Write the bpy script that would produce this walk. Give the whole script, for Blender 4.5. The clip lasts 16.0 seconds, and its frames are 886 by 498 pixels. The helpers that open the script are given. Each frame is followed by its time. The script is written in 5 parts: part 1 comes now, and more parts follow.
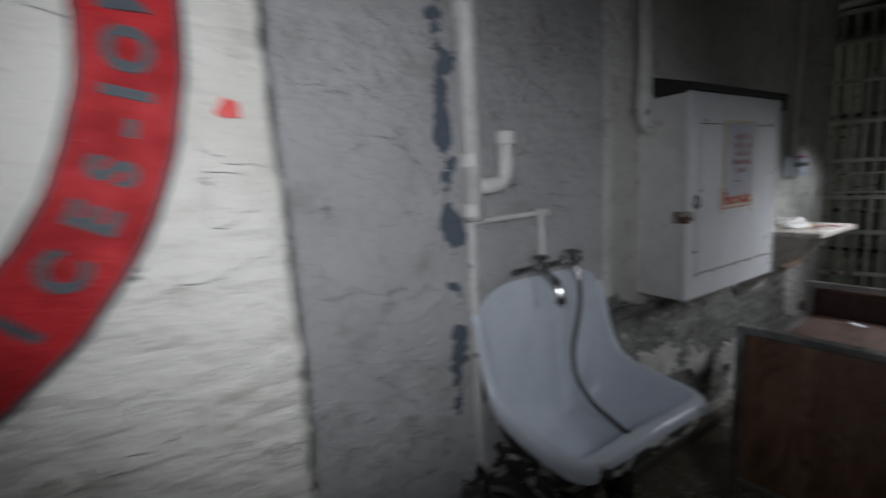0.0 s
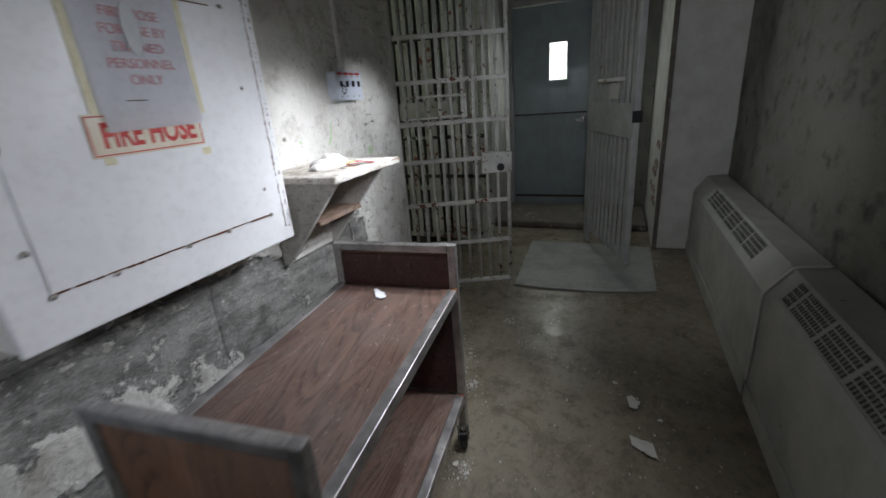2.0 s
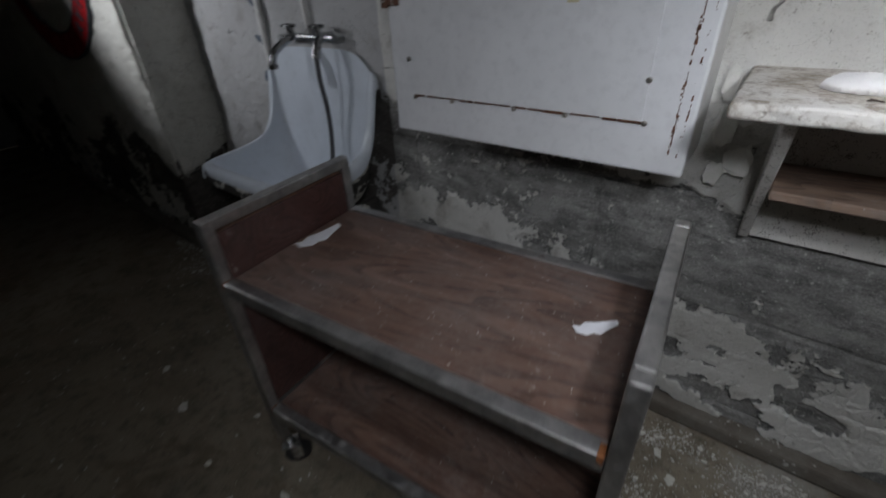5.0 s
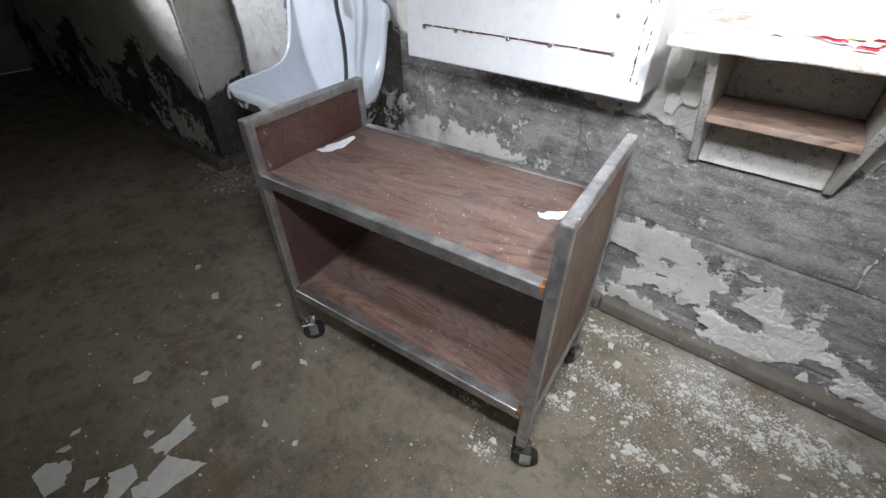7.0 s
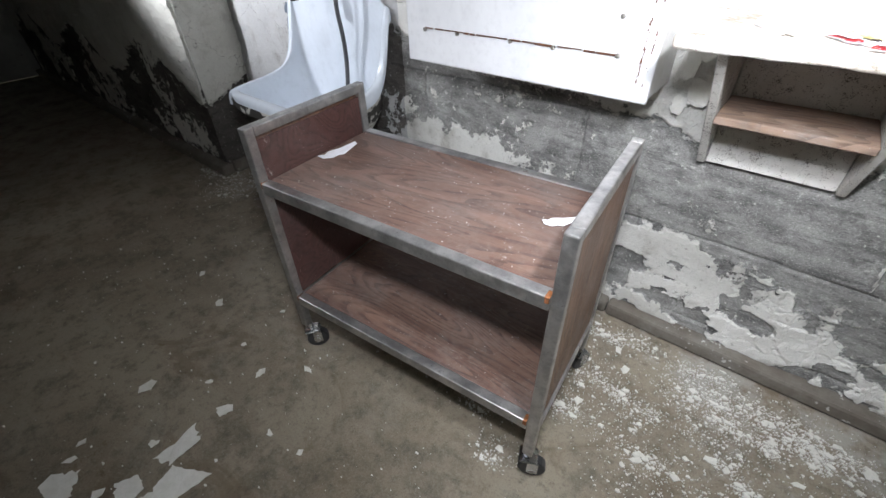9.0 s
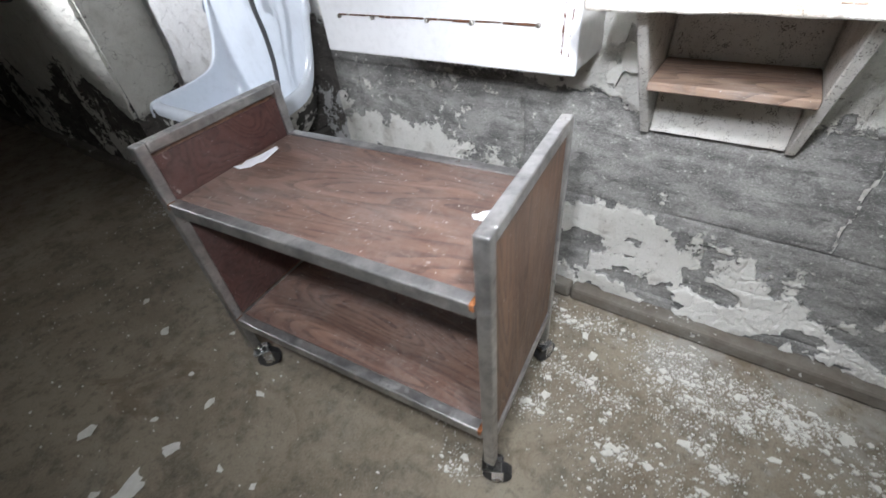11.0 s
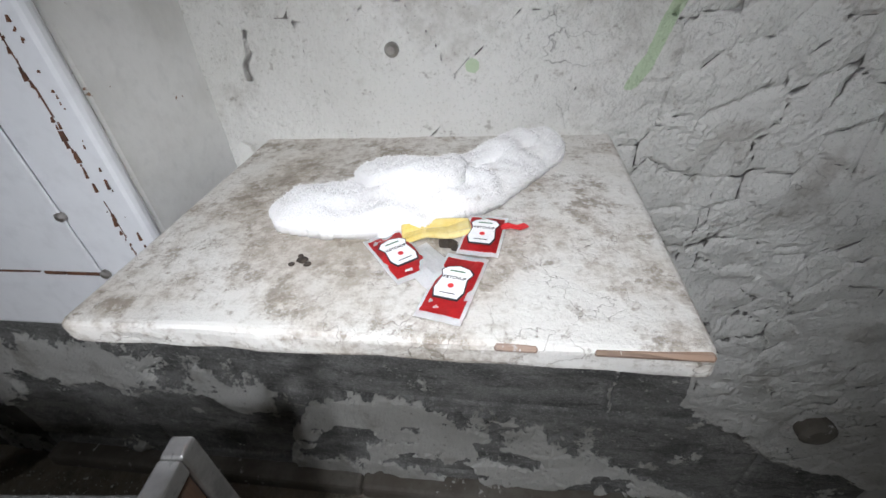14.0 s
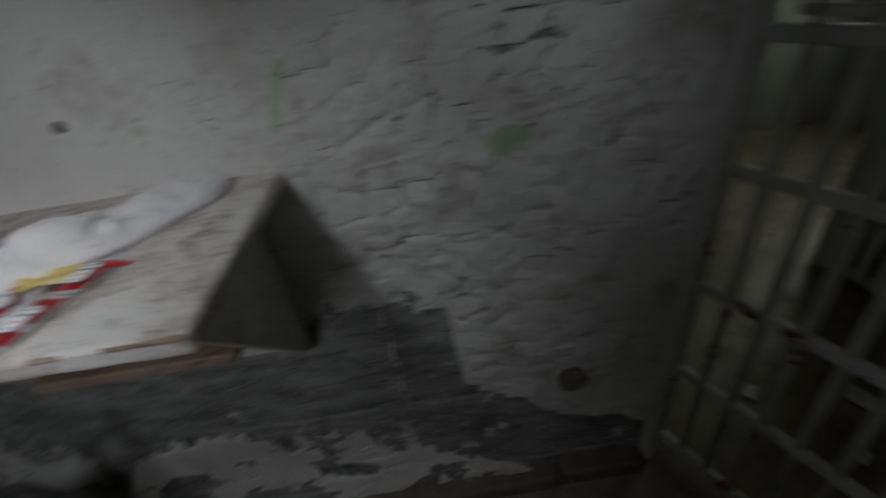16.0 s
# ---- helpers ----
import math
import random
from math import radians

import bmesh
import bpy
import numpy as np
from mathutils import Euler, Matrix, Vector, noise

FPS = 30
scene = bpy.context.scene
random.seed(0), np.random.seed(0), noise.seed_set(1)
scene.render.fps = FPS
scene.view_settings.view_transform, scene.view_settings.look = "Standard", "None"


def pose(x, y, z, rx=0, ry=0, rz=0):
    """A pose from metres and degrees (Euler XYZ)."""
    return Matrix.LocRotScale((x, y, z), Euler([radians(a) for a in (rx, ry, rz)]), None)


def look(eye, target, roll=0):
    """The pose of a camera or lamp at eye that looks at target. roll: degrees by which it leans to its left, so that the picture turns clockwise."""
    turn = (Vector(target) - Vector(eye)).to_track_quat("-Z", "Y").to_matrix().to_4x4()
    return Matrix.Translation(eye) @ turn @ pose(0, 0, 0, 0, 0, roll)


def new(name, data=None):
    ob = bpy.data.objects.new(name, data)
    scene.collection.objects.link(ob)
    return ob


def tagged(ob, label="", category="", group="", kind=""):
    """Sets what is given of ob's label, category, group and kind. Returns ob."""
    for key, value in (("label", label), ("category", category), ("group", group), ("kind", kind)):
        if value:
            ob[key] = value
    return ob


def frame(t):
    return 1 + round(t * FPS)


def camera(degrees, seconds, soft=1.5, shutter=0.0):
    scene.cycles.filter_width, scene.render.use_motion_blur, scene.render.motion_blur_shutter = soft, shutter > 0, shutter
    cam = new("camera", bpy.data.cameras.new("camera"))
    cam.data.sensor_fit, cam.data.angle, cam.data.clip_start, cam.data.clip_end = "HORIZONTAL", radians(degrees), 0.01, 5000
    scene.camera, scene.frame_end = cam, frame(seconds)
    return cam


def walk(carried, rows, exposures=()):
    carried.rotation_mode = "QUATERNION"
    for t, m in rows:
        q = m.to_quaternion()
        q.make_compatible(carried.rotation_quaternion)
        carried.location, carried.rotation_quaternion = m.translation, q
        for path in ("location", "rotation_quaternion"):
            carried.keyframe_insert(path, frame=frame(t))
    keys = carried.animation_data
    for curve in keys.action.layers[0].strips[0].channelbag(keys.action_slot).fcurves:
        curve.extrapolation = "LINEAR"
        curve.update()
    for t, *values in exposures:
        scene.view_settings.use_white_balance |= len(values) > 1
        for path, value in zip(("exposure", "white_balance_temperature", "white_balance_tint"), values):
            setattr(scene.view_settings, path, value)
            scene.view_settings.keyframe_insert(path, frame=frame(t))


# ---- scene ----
cam = camera(92.5, 16.0, shutter=0.5)
PATH = [
    (0, (1.185, 0.042, 1.392), (2.214, 1.728, 1.08), -3.3),
    (0.5, (1.621, 0.017, 1.383), (3.003, 1.386, 0.916), -0.8),
    (1, (1.891, -0.05, 1.322), (3.513, 0.937, 0.691), -2.0),
    (1.5, (2.211, -0.065, 1.319), (3.971, 0.664, 0.71), -1.1),
    (2, (2.495, -0.095, 1.282), (4.231, 0.638, 0.611), -4.4),
    (2.5, (2.844, -0.115, 1.29), (4.466, 0.849, 0.627), -3.0),
    (3, (3.15, -0.043, 1.24), (4.785, 0.845, 0.507), -1.4),
    (3.5, (3.465, 0.106, 1.265), (4.913, 1.293, 0.561), -0.3),
    (4, (3.586, 0.246, 1.241), (3.991, 2.034, 0.44), -0.9),
    (4.5, (3.667, 0.183, 1.233), (2.947, 1.785, 0.277), -1.3),
    (5, (3.722, -0.012, 1.224), (2.678, 1.33, 0.17), -2.8),
    (5.2, (3.756, -0.083, 1.228), (2.70, 1.222, 0.147), -1.8),
    (7.3, (3.893, -0.212, 1.233), (2.916, 1.02, -0.003), -0.1),
    (7.5, (3.884, -0.216, 1.233), (2.906, 1.015, -0.002), 0.0),
    (8, (3.877, -0.202, 1.236), (2.894, 1.027, 0.001), -0.2),
    (8.2, (3.884, -0.194, 1.242), (2.901, 1.034, 0.006), -0.4),
    (10.3, (3.871, -0.169, 1.213), (2.857, 1.019, -0.036), -3.5),
    (10.5, (3.889, -0.148, 1.202), (2.96, 1.08, -0.074), -3.4),
    (11, (3.933, -0.03, 1.205), (2.999, 1.19, -0.075), -6.4),
    (11.5, (3.998, 0.135, 1.213), (3.001, 1.315, -0.058), -6.3),
    (12, (4.053, 0.279, 1.229), (3.179, 1.597, 0.004), -10.1),
    (12.5, (4.075, 0.474, 1.238), (3.523, 2.01, 0.082), -7.0),
    (13, (4.019, 0.571, 1.265), (3.656, 2.172, 0.122), -6.0),
    (13.5, (4.013, 0.585, 1.266), (3.736, 2.202, 0.122), -5.1),
    (14, (4.014, 0.584, 1.277), (3.742, 2.173, 0.094), -4.6),
    (14.5, (4.03, 0.613, 1.322), (3.704, 2.106, 0.031), -5.8),
    (15, (4.054, 0.64, 1.365), (3.712, 2.101, 0.042), -6.8),
    (15.5, (4.094, 0.63, 1.35), (3.722, 2.1, 0.047), -8.5),
    (16, (4.379, 0.49, 1.29), (4.396, 2.155, 0.183), -9.0),
]
EXPOSURES = [(0.0, -1.55), (0.5, -1.6), (1.0, -1.65), (1.5, -1.1), (2.0, -0.25), (2.5, 0.0), (3.0, 0.15), (3.5, 0.42), (4.0, 0.42), (4.5, -0.75), (5.0, -1.6), (5.3, -1.35), (7.3, 0.6), (8.2, 0.65), (10.5, 0.75), (11.5, 0.65), (12.0, 0.45), (12.5, 0.3), (13.0, -0.5), (13.5, -0.85), (14.5, -1.5), (15.0, -1.8), (15.5, -1.95), (16.0, -2.7)]
walk(cam, [(t, look(eye, target, roll)) for t, eye, target, roll in PATH], EXPOSURES)

# ---- light ----
world = bpy.data.worlds.new("outside")
world.use_nodes = True
scene.world = world
wn = world.node_tree
sky = wn.nodes.new("ShaderNodeTexSky")
sky.sky_type, sky.sun_disc, sky.sun_elevation, sky.sun_rotation = "NISHITA", False, radians(40), radians(200)
wn.links.new(sky.outputs[0], wn.nodes["Background"].inputs[0])
wn.nodes["Background"].inputs[1].default_value = 0.12
sun = new("sun", bpy.data.lights.new("sun", "SUN"))
sun.data.energy, sun.data.angle, sun.data.color = 2.0, radians(0.5), (1, 0.95, 0.88)
sun.matrix_basis = look((10, 12, 12), (6, 6, 0))


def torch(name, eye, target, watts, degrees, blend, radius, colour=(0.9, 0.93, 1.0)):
    """A fixed stand-in for the visitor's moving torch, at one of the places where it is held up."""
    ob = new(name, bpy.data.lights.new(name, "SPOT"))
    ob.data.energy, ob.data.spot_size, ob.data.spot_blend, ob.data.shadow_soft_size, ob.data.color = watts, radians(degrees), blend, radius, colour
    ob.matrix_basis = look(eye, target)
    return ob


# seven added lamps, lit all along, replace the one light that is carried
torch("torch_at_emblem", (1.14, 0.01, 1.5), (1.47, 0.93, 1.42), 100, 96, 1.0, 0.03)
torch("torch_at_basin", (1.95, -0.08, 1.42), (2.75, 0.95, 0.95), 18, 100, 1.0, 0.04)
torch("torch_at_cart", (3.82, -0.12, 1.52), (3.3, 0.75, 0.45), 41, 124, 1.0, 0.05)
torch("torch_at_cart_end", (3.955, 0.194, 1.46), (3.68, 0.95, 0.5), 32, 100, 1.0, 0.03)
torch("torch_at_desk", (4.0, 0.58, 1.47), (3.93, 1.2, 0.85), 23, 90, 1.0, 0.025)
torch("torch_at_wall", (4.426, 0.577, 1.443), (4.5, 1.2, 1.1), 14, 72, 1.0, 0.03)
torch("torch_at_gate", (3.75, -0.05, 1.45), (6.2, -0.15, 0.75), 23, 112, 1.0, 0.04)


def area(name, eye, target, watts, width, height, colour):
    ob = new(name, bpy.data.lights.new(name, "AREA"))
    ob.data.shape, ob.data.size, ob.data.size_y, ob.data.energy, ob.data.color = "RECTANGLE", width, height, watts, colour
    ob.matrix_basis = look(eye, target)
    return ob


area("daylight_in_window", (7.26, 2.75, 1.7), (5.0, 1.9, 1.2), 34, 0.8, 1.6, (0.92, 1.0, 0.92))
area("daylight_in_door_light", (7.31, 0.52, 1.55), (5.0, 0.2, 0.6), 4.5, 0.16, 0.32, (0.95, 1.0, 0.95))


# ---- materials ----
class Nodes:
    """A node material in the making."""

    def __init__(self, name, rough=0.6, metal=0.0, spec=0.4):
        self.mat = bpy.data.materials.new(name)
        self.mat.use_nodes = True
        self.t = self.mat.node_tree
        self.b = self.t.nodes["Principled BSDF"]
        self.b.inputs["Roughness"].default_value = rough
        self.b.inputs["Metallic"].default_value = metal
        self.b.inputs["Specular IOR Level"].default_value = spec
        self.pos = self.t.nodes.new("ShaderNodeTexCoord").outputs["Object"]

    def put(self, socket, v):
        if hasattr(v, "is_linked"):
            self.t.links.new(v, socket)
        elif isinstance(v, tuple) and len(v) == 3 and socket.type == "RGBA":
            socket.default_value = (*v, 1)
        else:
            socket.default_value = v

    def stretch(self, x, y, z):
        n = self.t.nodes.new("ShaderNodeMapping")
        n.inputs["Scale"].default_value = (x, y, z)
        self.put(n.inputs["Vector"], self.pos)
        return n.outputs[0]

    def noise(self, scale, detail=6, rough=0.6, vec=None, distort=0.0):
        n = self.t.nodes.new("ShaderNodeTexNoise")
        self.put(n.inputs["Vector"], vec or self.pos)
        n.inputs["Scale"].default_value, n.inputs["Detail"].default_value = scale, detail
        n.inputs["Roughness"].default_value, n.inputs["Distortion"].default_value = rough, distort
        return n.outputs["Fac"]

    def warp(self, amount, scale):
        """The position, pushed about by noise."""
        n = self.t.nodes.new("ShaderNodeTexNoise")
        self.put(n.inputs["Vector"], self.pos)
        n.inputs["Scale"].default_value, n.inputs["Detail"].default_value = scale, 4
        m = self.t.nodes.new("ShaderNodeVectorMath")
        m.operation = "SCALE"
        self.put(m.inputs[0], n.outputs["Color"])
        m.inputs["Scale"].default_value = amount
        a = self.t.nodes.new("ShaderNodeVectorMath")
        self.put(a.inputs[0], self.pos)
        self.put(a.inputs[1], m.outputs[0])
        return a.outputs[0]

    def edges(self, scale, vec=None):
        n = self.t.nodes.new("ShaderNodeTexVoronoi")
        n.feature = "DISTANCE_TO_EDGE"
        self.put(n.inputs["Vector"], vec or self.pos)
        n.inputs["Scale"].default_value = scale
        return n.outputs["Distance"]

    def cells(self, scale, vec=None):
        n = self.t.nodes.new("ShaderNodeTexVoronoi")
        self.put(n.inputs["Vector"], vec or self.pos)
        n.inputs["Scale"].default_value = scale
        return n.outputs["Distance"]

    def attr(self, name):
        n = self.t.nodes.new("ShaderNodeAttribute")
        n.attribute_name = name
        return n.outputs["Fac"]

    def step(self, v, lo, hi, to0=0.0, to1=1.0):
        n = self.t.nodes.new("ShaderNodeMapRange")
        n.interpolation_type = "SMOOTHSTEP"
        self.put(n.inputs["Value"], v)
        for k, x in zip(("From Min", "From Max", "To Min", "To Max"), (lo, hi, to0, to1)):
            n.inputs[k].default_value = x
        return n.outputs[0]

    def op(self, kind, a, b=0.0):
        n = self.t.nodes.new("ShaderNodeMath")
        n.operation = kind
        self.put(n.inputs[0], a)
        self.put(n.inputs[1], b)
        return n.outputs[0]

    def mix(self, f, a, b):
        n = self.t.nodes.new("ShaderNodeMix")
        n.data_type = "RGBA"
        self.put(n.inputs["Factor"], f)
        self.put(n.inputs[6], a)
        self.put(n.inputs[7], b)
        return n.outputs[2]

    def random(self):
        return self.t.nodes.new("ShaderNodeObjectInfo").outputs["Random"]

    def bump(self, h, strength=0.5, dist=0.01):
        n = self.t.nodes.new("ShaderNodeBump")
        n.inputs["Strength"].default_value, n.inputs["Distance"].default_value = strength, dist
        self.put(n.inputs["Height"], h)
        self.put(self.b.inputs["Normal"], n.outputs[0])
        return self

    def colour(self, c):
        self.put(self.b.inputs["Base Color"], c)
        return self

    def rough(self, r):
        self.put(self.b.inputs["Roughness"], r)
        return self


def plain(name, base, other=None, scale=12, rough=0.55, metal=0.0, bump=0.2, spec=0.4, speck=None, speck_at=0.68, speck_scale=60):
    """A painted or worn surface: two tones, fine specks and relief."""
    n = Nodes(name, rough, metal, spec)
    other = other or tuple(c * 0.8 for c in base)
    big, small = n.noise(scale, 8, 0.65), n.noise(scale * 9, 4, 0.6)
    c = n.mix(n.step(big, 0.35, 0.68), base, other)
    c = n.mix(n.step(small, 0.45, 0.75, 0, 0.35), c, tuple(x * 0.75 for x in base))
    if speck:
        s = n.op("ADD", n.op("MULTIPLY", n.noise(speck_scale, 3), 0.6), n.op("MULTIPLY", n.noise(speck_scale * 0.15, 4), 0.4))
        c = n.mix(n.step(s, speck_at - 0.1, speck_at - 0.06), c, speck)
    n.colour(c)
    n.rough(n.step(big, 0.3, 0.7, max(rough - 0.1, 0.02), min(rough + 0.12, 1)))
    n.bump(n.op("ADD", big, n.op("MULTIPLY", small, 0.5)), bump, 0.004)
    return n.mat


def masonry(name, plaster, plaster_2, stone, stone_2, crack=True, craze=False, crack_scale=5.0, bump=0.6, dirt=0.5, dirt_colour=(0.2, 0.17, 0.13)):
    """Cracked paint and plaster over bare stone; the coat's extent is the mesh's own 'coat' field."""
    n = Nodes(name, 0.85, 0, 0.25)
    fine = n.noise(38, 9, 0.7)
    coat = n.step(n.op("ADD", n.attr("coat"), n.op("ADD", n.op("MULTIPLY", n.op("SUBTRACT", fine, 0.5), 1.5), n.op("MULTIPLY", n.op("SUBTRACT", n.noise(15, 6, 0.65), 0.5), 1.3))), -0.05, 0.05)
    big, mid, tiny = n.noise(1.6, 5), n.noise(9, 8, 0.65), n.noise(140, 4)
    p = n.mix(n.step(big, 0.4, 0.65), plaster, plaster_2)
    p = n.mix(n.step(mid, 0.5, 0.72, 0, dirt), p, dirt_colour)
    p = n.mix(n.step(n.noise(55, 5), 0.62, 0.72, 0, 0.5), p, dirt_colour)
    s = n.mix(n.step(n.noise(6, 9, 0.7, n.stretch(1, 1, 2.2)), 0.35, 0.65), stone, stone_2)
    s = n.mix(n.step(n.noise(30, 9, 0.8), 0.5, 0.72, 0, 0.6), s, tuple(min(1, c * 1.7) for c in stone_2))
    s = n.mix(n.step(n.noise(12, 8, 0.7, n.stretch(1, 1, 5)), 0.55, 0.66, 0, 0.6), s, tuple(c * 0.45 for c in stone))
    s = n.mix(n.step(n.noise(60, 4), 0.65, 0.69), s, plaster_2)
    grit = n.noise(170, 6, 0.8, n.stretch(1, 1, 1.7))
    s = n.mix(n.step(grit, 0.53, 0.66, 0, 0.5), s, tuple(min(1, c * 2.0) for c in stone_2))
    s = n.mix(n.step(grit, 0.46, 0.36, 0, 0.6), s, tuple(c * 0.4 for c in stone))
    p = n.mix(n.step(n.noise(210, 5, 0.75), 0.54, 0.68, 0, 0.35), p, dirt_colour)
    h = n.op("ADD", n.op("MULTIPLY", mid, 0.5), n.op("ADD", n.op("MULTIPLY", fine, 0.55), n.op("MULTIPLY", tiny, 0.3)))
    if crack:
        if craze:
            line = n.step(n.attr("crack"), 0.0003, 0.0016, 1, 0)
        else:
            e = n.edges(crack_scale, n.warp(0.22, 7))
            where = n.step(n.noise(2.6, 3), 0.34, 0.44)
            line = n.op("MULTIPLY", n.step(e, 0.0, 0.0034, 1, 0), where)
        e2 = n.edges(crack_scale * 2.7, n.warp(0.15, 11))
        line_2 = n.op("MULTIPLY", n.step(e2, 0.0, 0.008, 0.5, 0), n.step(n.noise(4.2, 3), 0.58, 0.66))
        line = n.op("MAXIMUM", line, line_2)
        p = n.mix(n.op("MULTIPLY", line, 0.8), p, (0.09, 0.08, 0.07))
        h = n.op("SUBTRACT", h, n.op("MULTIPLY", line, n.op("MULTIPLY", coat, 0.5)))
    p = n.mix(n.step(n.op("ADD", n.attr("green"), n.op("MULTIPLY", fine, 0.6)), 0.75, 0.85, 0, 0.75), p, (0.42, 0.56, 0.33))
    p = n.mix(n.step(n.op("ADD", n.attr("blue"), n.op("MULTIPLY", fine, 0.7)), 0.8, 0.86), p, (0.13, 0.155, 0.19))
    n.colour(n.mix(coat, s, p))
    n.rough(n.step(coat, 0, 1, 0.9, 0.7))
    n.bump(n.op("ADD", h, n.op("MULTIPLY", coat, 0.35)), bump, 0.014)
    return n.mat


M = {}
M["north"] = masonry("cracked white plaster over dark stone", (0.74, 0.73, 0.695), (0.63, 0.62, 0.58), (0.15, 0.148, 0.143), (0.36, 0.355, 0.34), craze=True, bump=1.0)
M["west"] = masonry("cream plaster over stone", (0.66, 0.65, 0.60), (0.55, 0.54, 0.49), (0.06, 0.055, 0.05), (0.12, 0.11, 0.1), crack_scale=3.5, dirt=0.3, bump=1.0)
M["niche"] = masonry("grey plaster with blue paint", (0.52, 0.52, 0.52), (0.44, 0.44, 0.44), (0.07, 0.065, 0.06), (0.13, 0.12, 0.11), crack_scale=4, dirt=0.35, bump=1.0)
M["south"] = masonry("damp stained plaster", (0.28, 0.275, 0.245), (0.17, 0.165, 0.142), (0.16, 0.16, 0.15), (0.4, 0.39, 0.36), crack=False, bump=0.9, dirt=0.8, dirt_colour=(0.05, 0.048, 0.04))
M["grey_plaster"] = plain("grey painted plaster", (0.42, 0.42, 0.4), (0.3, 0.3, 0.28), 3, 0.8, bump=0.5, speck=(0.12, 0.11, 0.1), speck_at=0.7)
M["pier"] = plain("off-white painted pier", (0.66, 0.66, 0.63), (0.54, 0.54, 0.51), 5, 0.75, bump=0.5)
M["ceiling"] = plain("dull ceiling paint", (0.4, 0.4, 0.38), (0.25, 0.24, 0.22), 4, 0.9, bump=0.4)
M["enamel"] = plain("white enamelled steel", (0.80, 0.81, 0.83), (0.74, 0.75, 0.77), 5, 0.38, bump=0.05, spec=0.5)
M["box_side"] = plain("dulled white paint", (0.76, 0.755, 0.735), (0.64, 0.63, 0.6), 7, 0.6, bump=0.25, speck=(0.22, 0.12, 0.06), speck_at=0.74, speck_scale=90)
M["rust"] = plain("rust", (0.17, 0.075, 0.04), (0.075, 0.04, 0.028), 60, 0.9, bump=0.6)
M["latch_paint"] = plain("rusted latch with old white paint", (0.2, 0.1, 0.065), (0.09, 0.055, 0.04), 40, 0.8, bump=0.5, speck=(0.62, 0.6, 0.57), speck_at=0.6, speck_scale=60)
M["orange_rust"] = plain("orange rust", (0.3, 0.11, 0.035), (0.16, 0.06, 0.025), 90, 0.85, bump=0.5)
M["screw"] = plain("dull screw metal", (0.4, 0.38, 0.35), None, 50, 0.4, 0.9)
M["black"] = plain("black tar paint", (0.03, 0.03, 0.03), (0.05, 0.05, 0.048), 20, 0.7)
M["chrome"] = plain("pitted chrome", (0.55, 0.56, 0.57), (0.3, 0.3, 0.3), 30, 0.22, 1.0, bump=0.1)
M["porcelain"] = plain("white porcelain", (0.70, 0.75, 0.82), (0.62, 0.67, 0.73), 3, 0.16, bump=0.03, spec=0.6)
M["pipe"] = plain("chipped white pipe paint", (0.76, 0.75, 0.73), (0.6, 0.59, 0.56), 14, 0.45, bump=0.3, speck=(0.2, 0.21, 0.23), speck_at=0.7, speck_scale=25)
M["rubber"] = plain("grey rubber", (0.1, 0.1, 0.105), None, 30, 0.6)
M["tyre"] = plain("black rubber", (0.025, 0.025, 0.027), (0.05, 0.05, 0.05), 40, 0.55)
M["cast"] = plain("flaking cast iron", (0.035, 0.033, 0.03), (0.07, 0.065, 0.06), 12, 0.7, 0.3, bump=0.6, speck=(0.55, 0.54, 0.5), speck_at=0.62, speck_scale=18)
M["paper"] = plain("white paper", (0.9, 0.91, 0.95), (0.86, 0.87, 0.91), 6, 0.8, bump=0.05)
M["tape"] = plain("yellowed tape", (0.72, 0.68, 0.5), (0.62, 0.56, 0.36), 30, 0.5)
M["cream"] = plain("cream sign paint", (0.74, 0.68, 0.56), (0.66, 0.58, 0.45), 20, 0.5)
M["red"] = plain("red sign paint", (0.55, 0.035, 0.03), (0.42, 0.03, 0.025), 30, 0.5)
M["faded_red"] = plain("faded pink print", (0.62, 0.3, 0.32), (0.7, 0.45, 0.47), 40, 0.8)
M["emblem_red"] = plain("weathered red wall paint", (0.34, 0.008, 0.012), (0.2, 0.005, 0.007), 14, 0.6, bump=0.9, spec=0.25, speck=(0.42, 0.14, 0.13), speck_at=0.76, speck_scale=50)
M["emblem_black"] = plain("black wall lettering", (0.03, 0.04, 0.05), (0.06, 0.07, 0.08), 30, 0.6, bump=0.5)
M["ivory"] = plain("switch plate", (0.62, 0.68, 0.78), (0.55, 0.6, 0.68), 20, 0.45, speck=(0.2, 0.18, 0.16), speck_at=0.74)
M["dark"] = plain("near black plastic", (0.03, 0.03, 0.035), None, 30, 0.5)
M["bar"] = plain("worn grey bar paint", (0.72, 0.72, 0.70), (0.5, 0.5, 0.47), 9, 0.5, 0.0, bump=0.3, speck=(0.16, 0.06, 0.03), speck_at=0.68, speck_scale=30)
M["slat"] = plain("grey slat paint", (0.42, 0.43, 0.425), (0.33, 0.335, 0.33), 6, 0.5, bump=0.2, speck=(0.15, 0.1, 0.07), speck_at=0.72)
M["pale_slat"] = plain("pale peeling bar paint", (0.5, 0.5, 0.47), (0.33, 0.33, 0.3), 6, 0.6, bump=0.4, speck=(0.2, 0.07, 0.04), speck_at=0.66, speck_scale=22)
M["door"] = plain("blue-grey door paint", (0.30, 0.35, 0.38), (0.25, 0.29, 0.31), 4, 0.45, bump=0.15, speck=(0.1, 0.08, 0.06), speck_at=0.75)
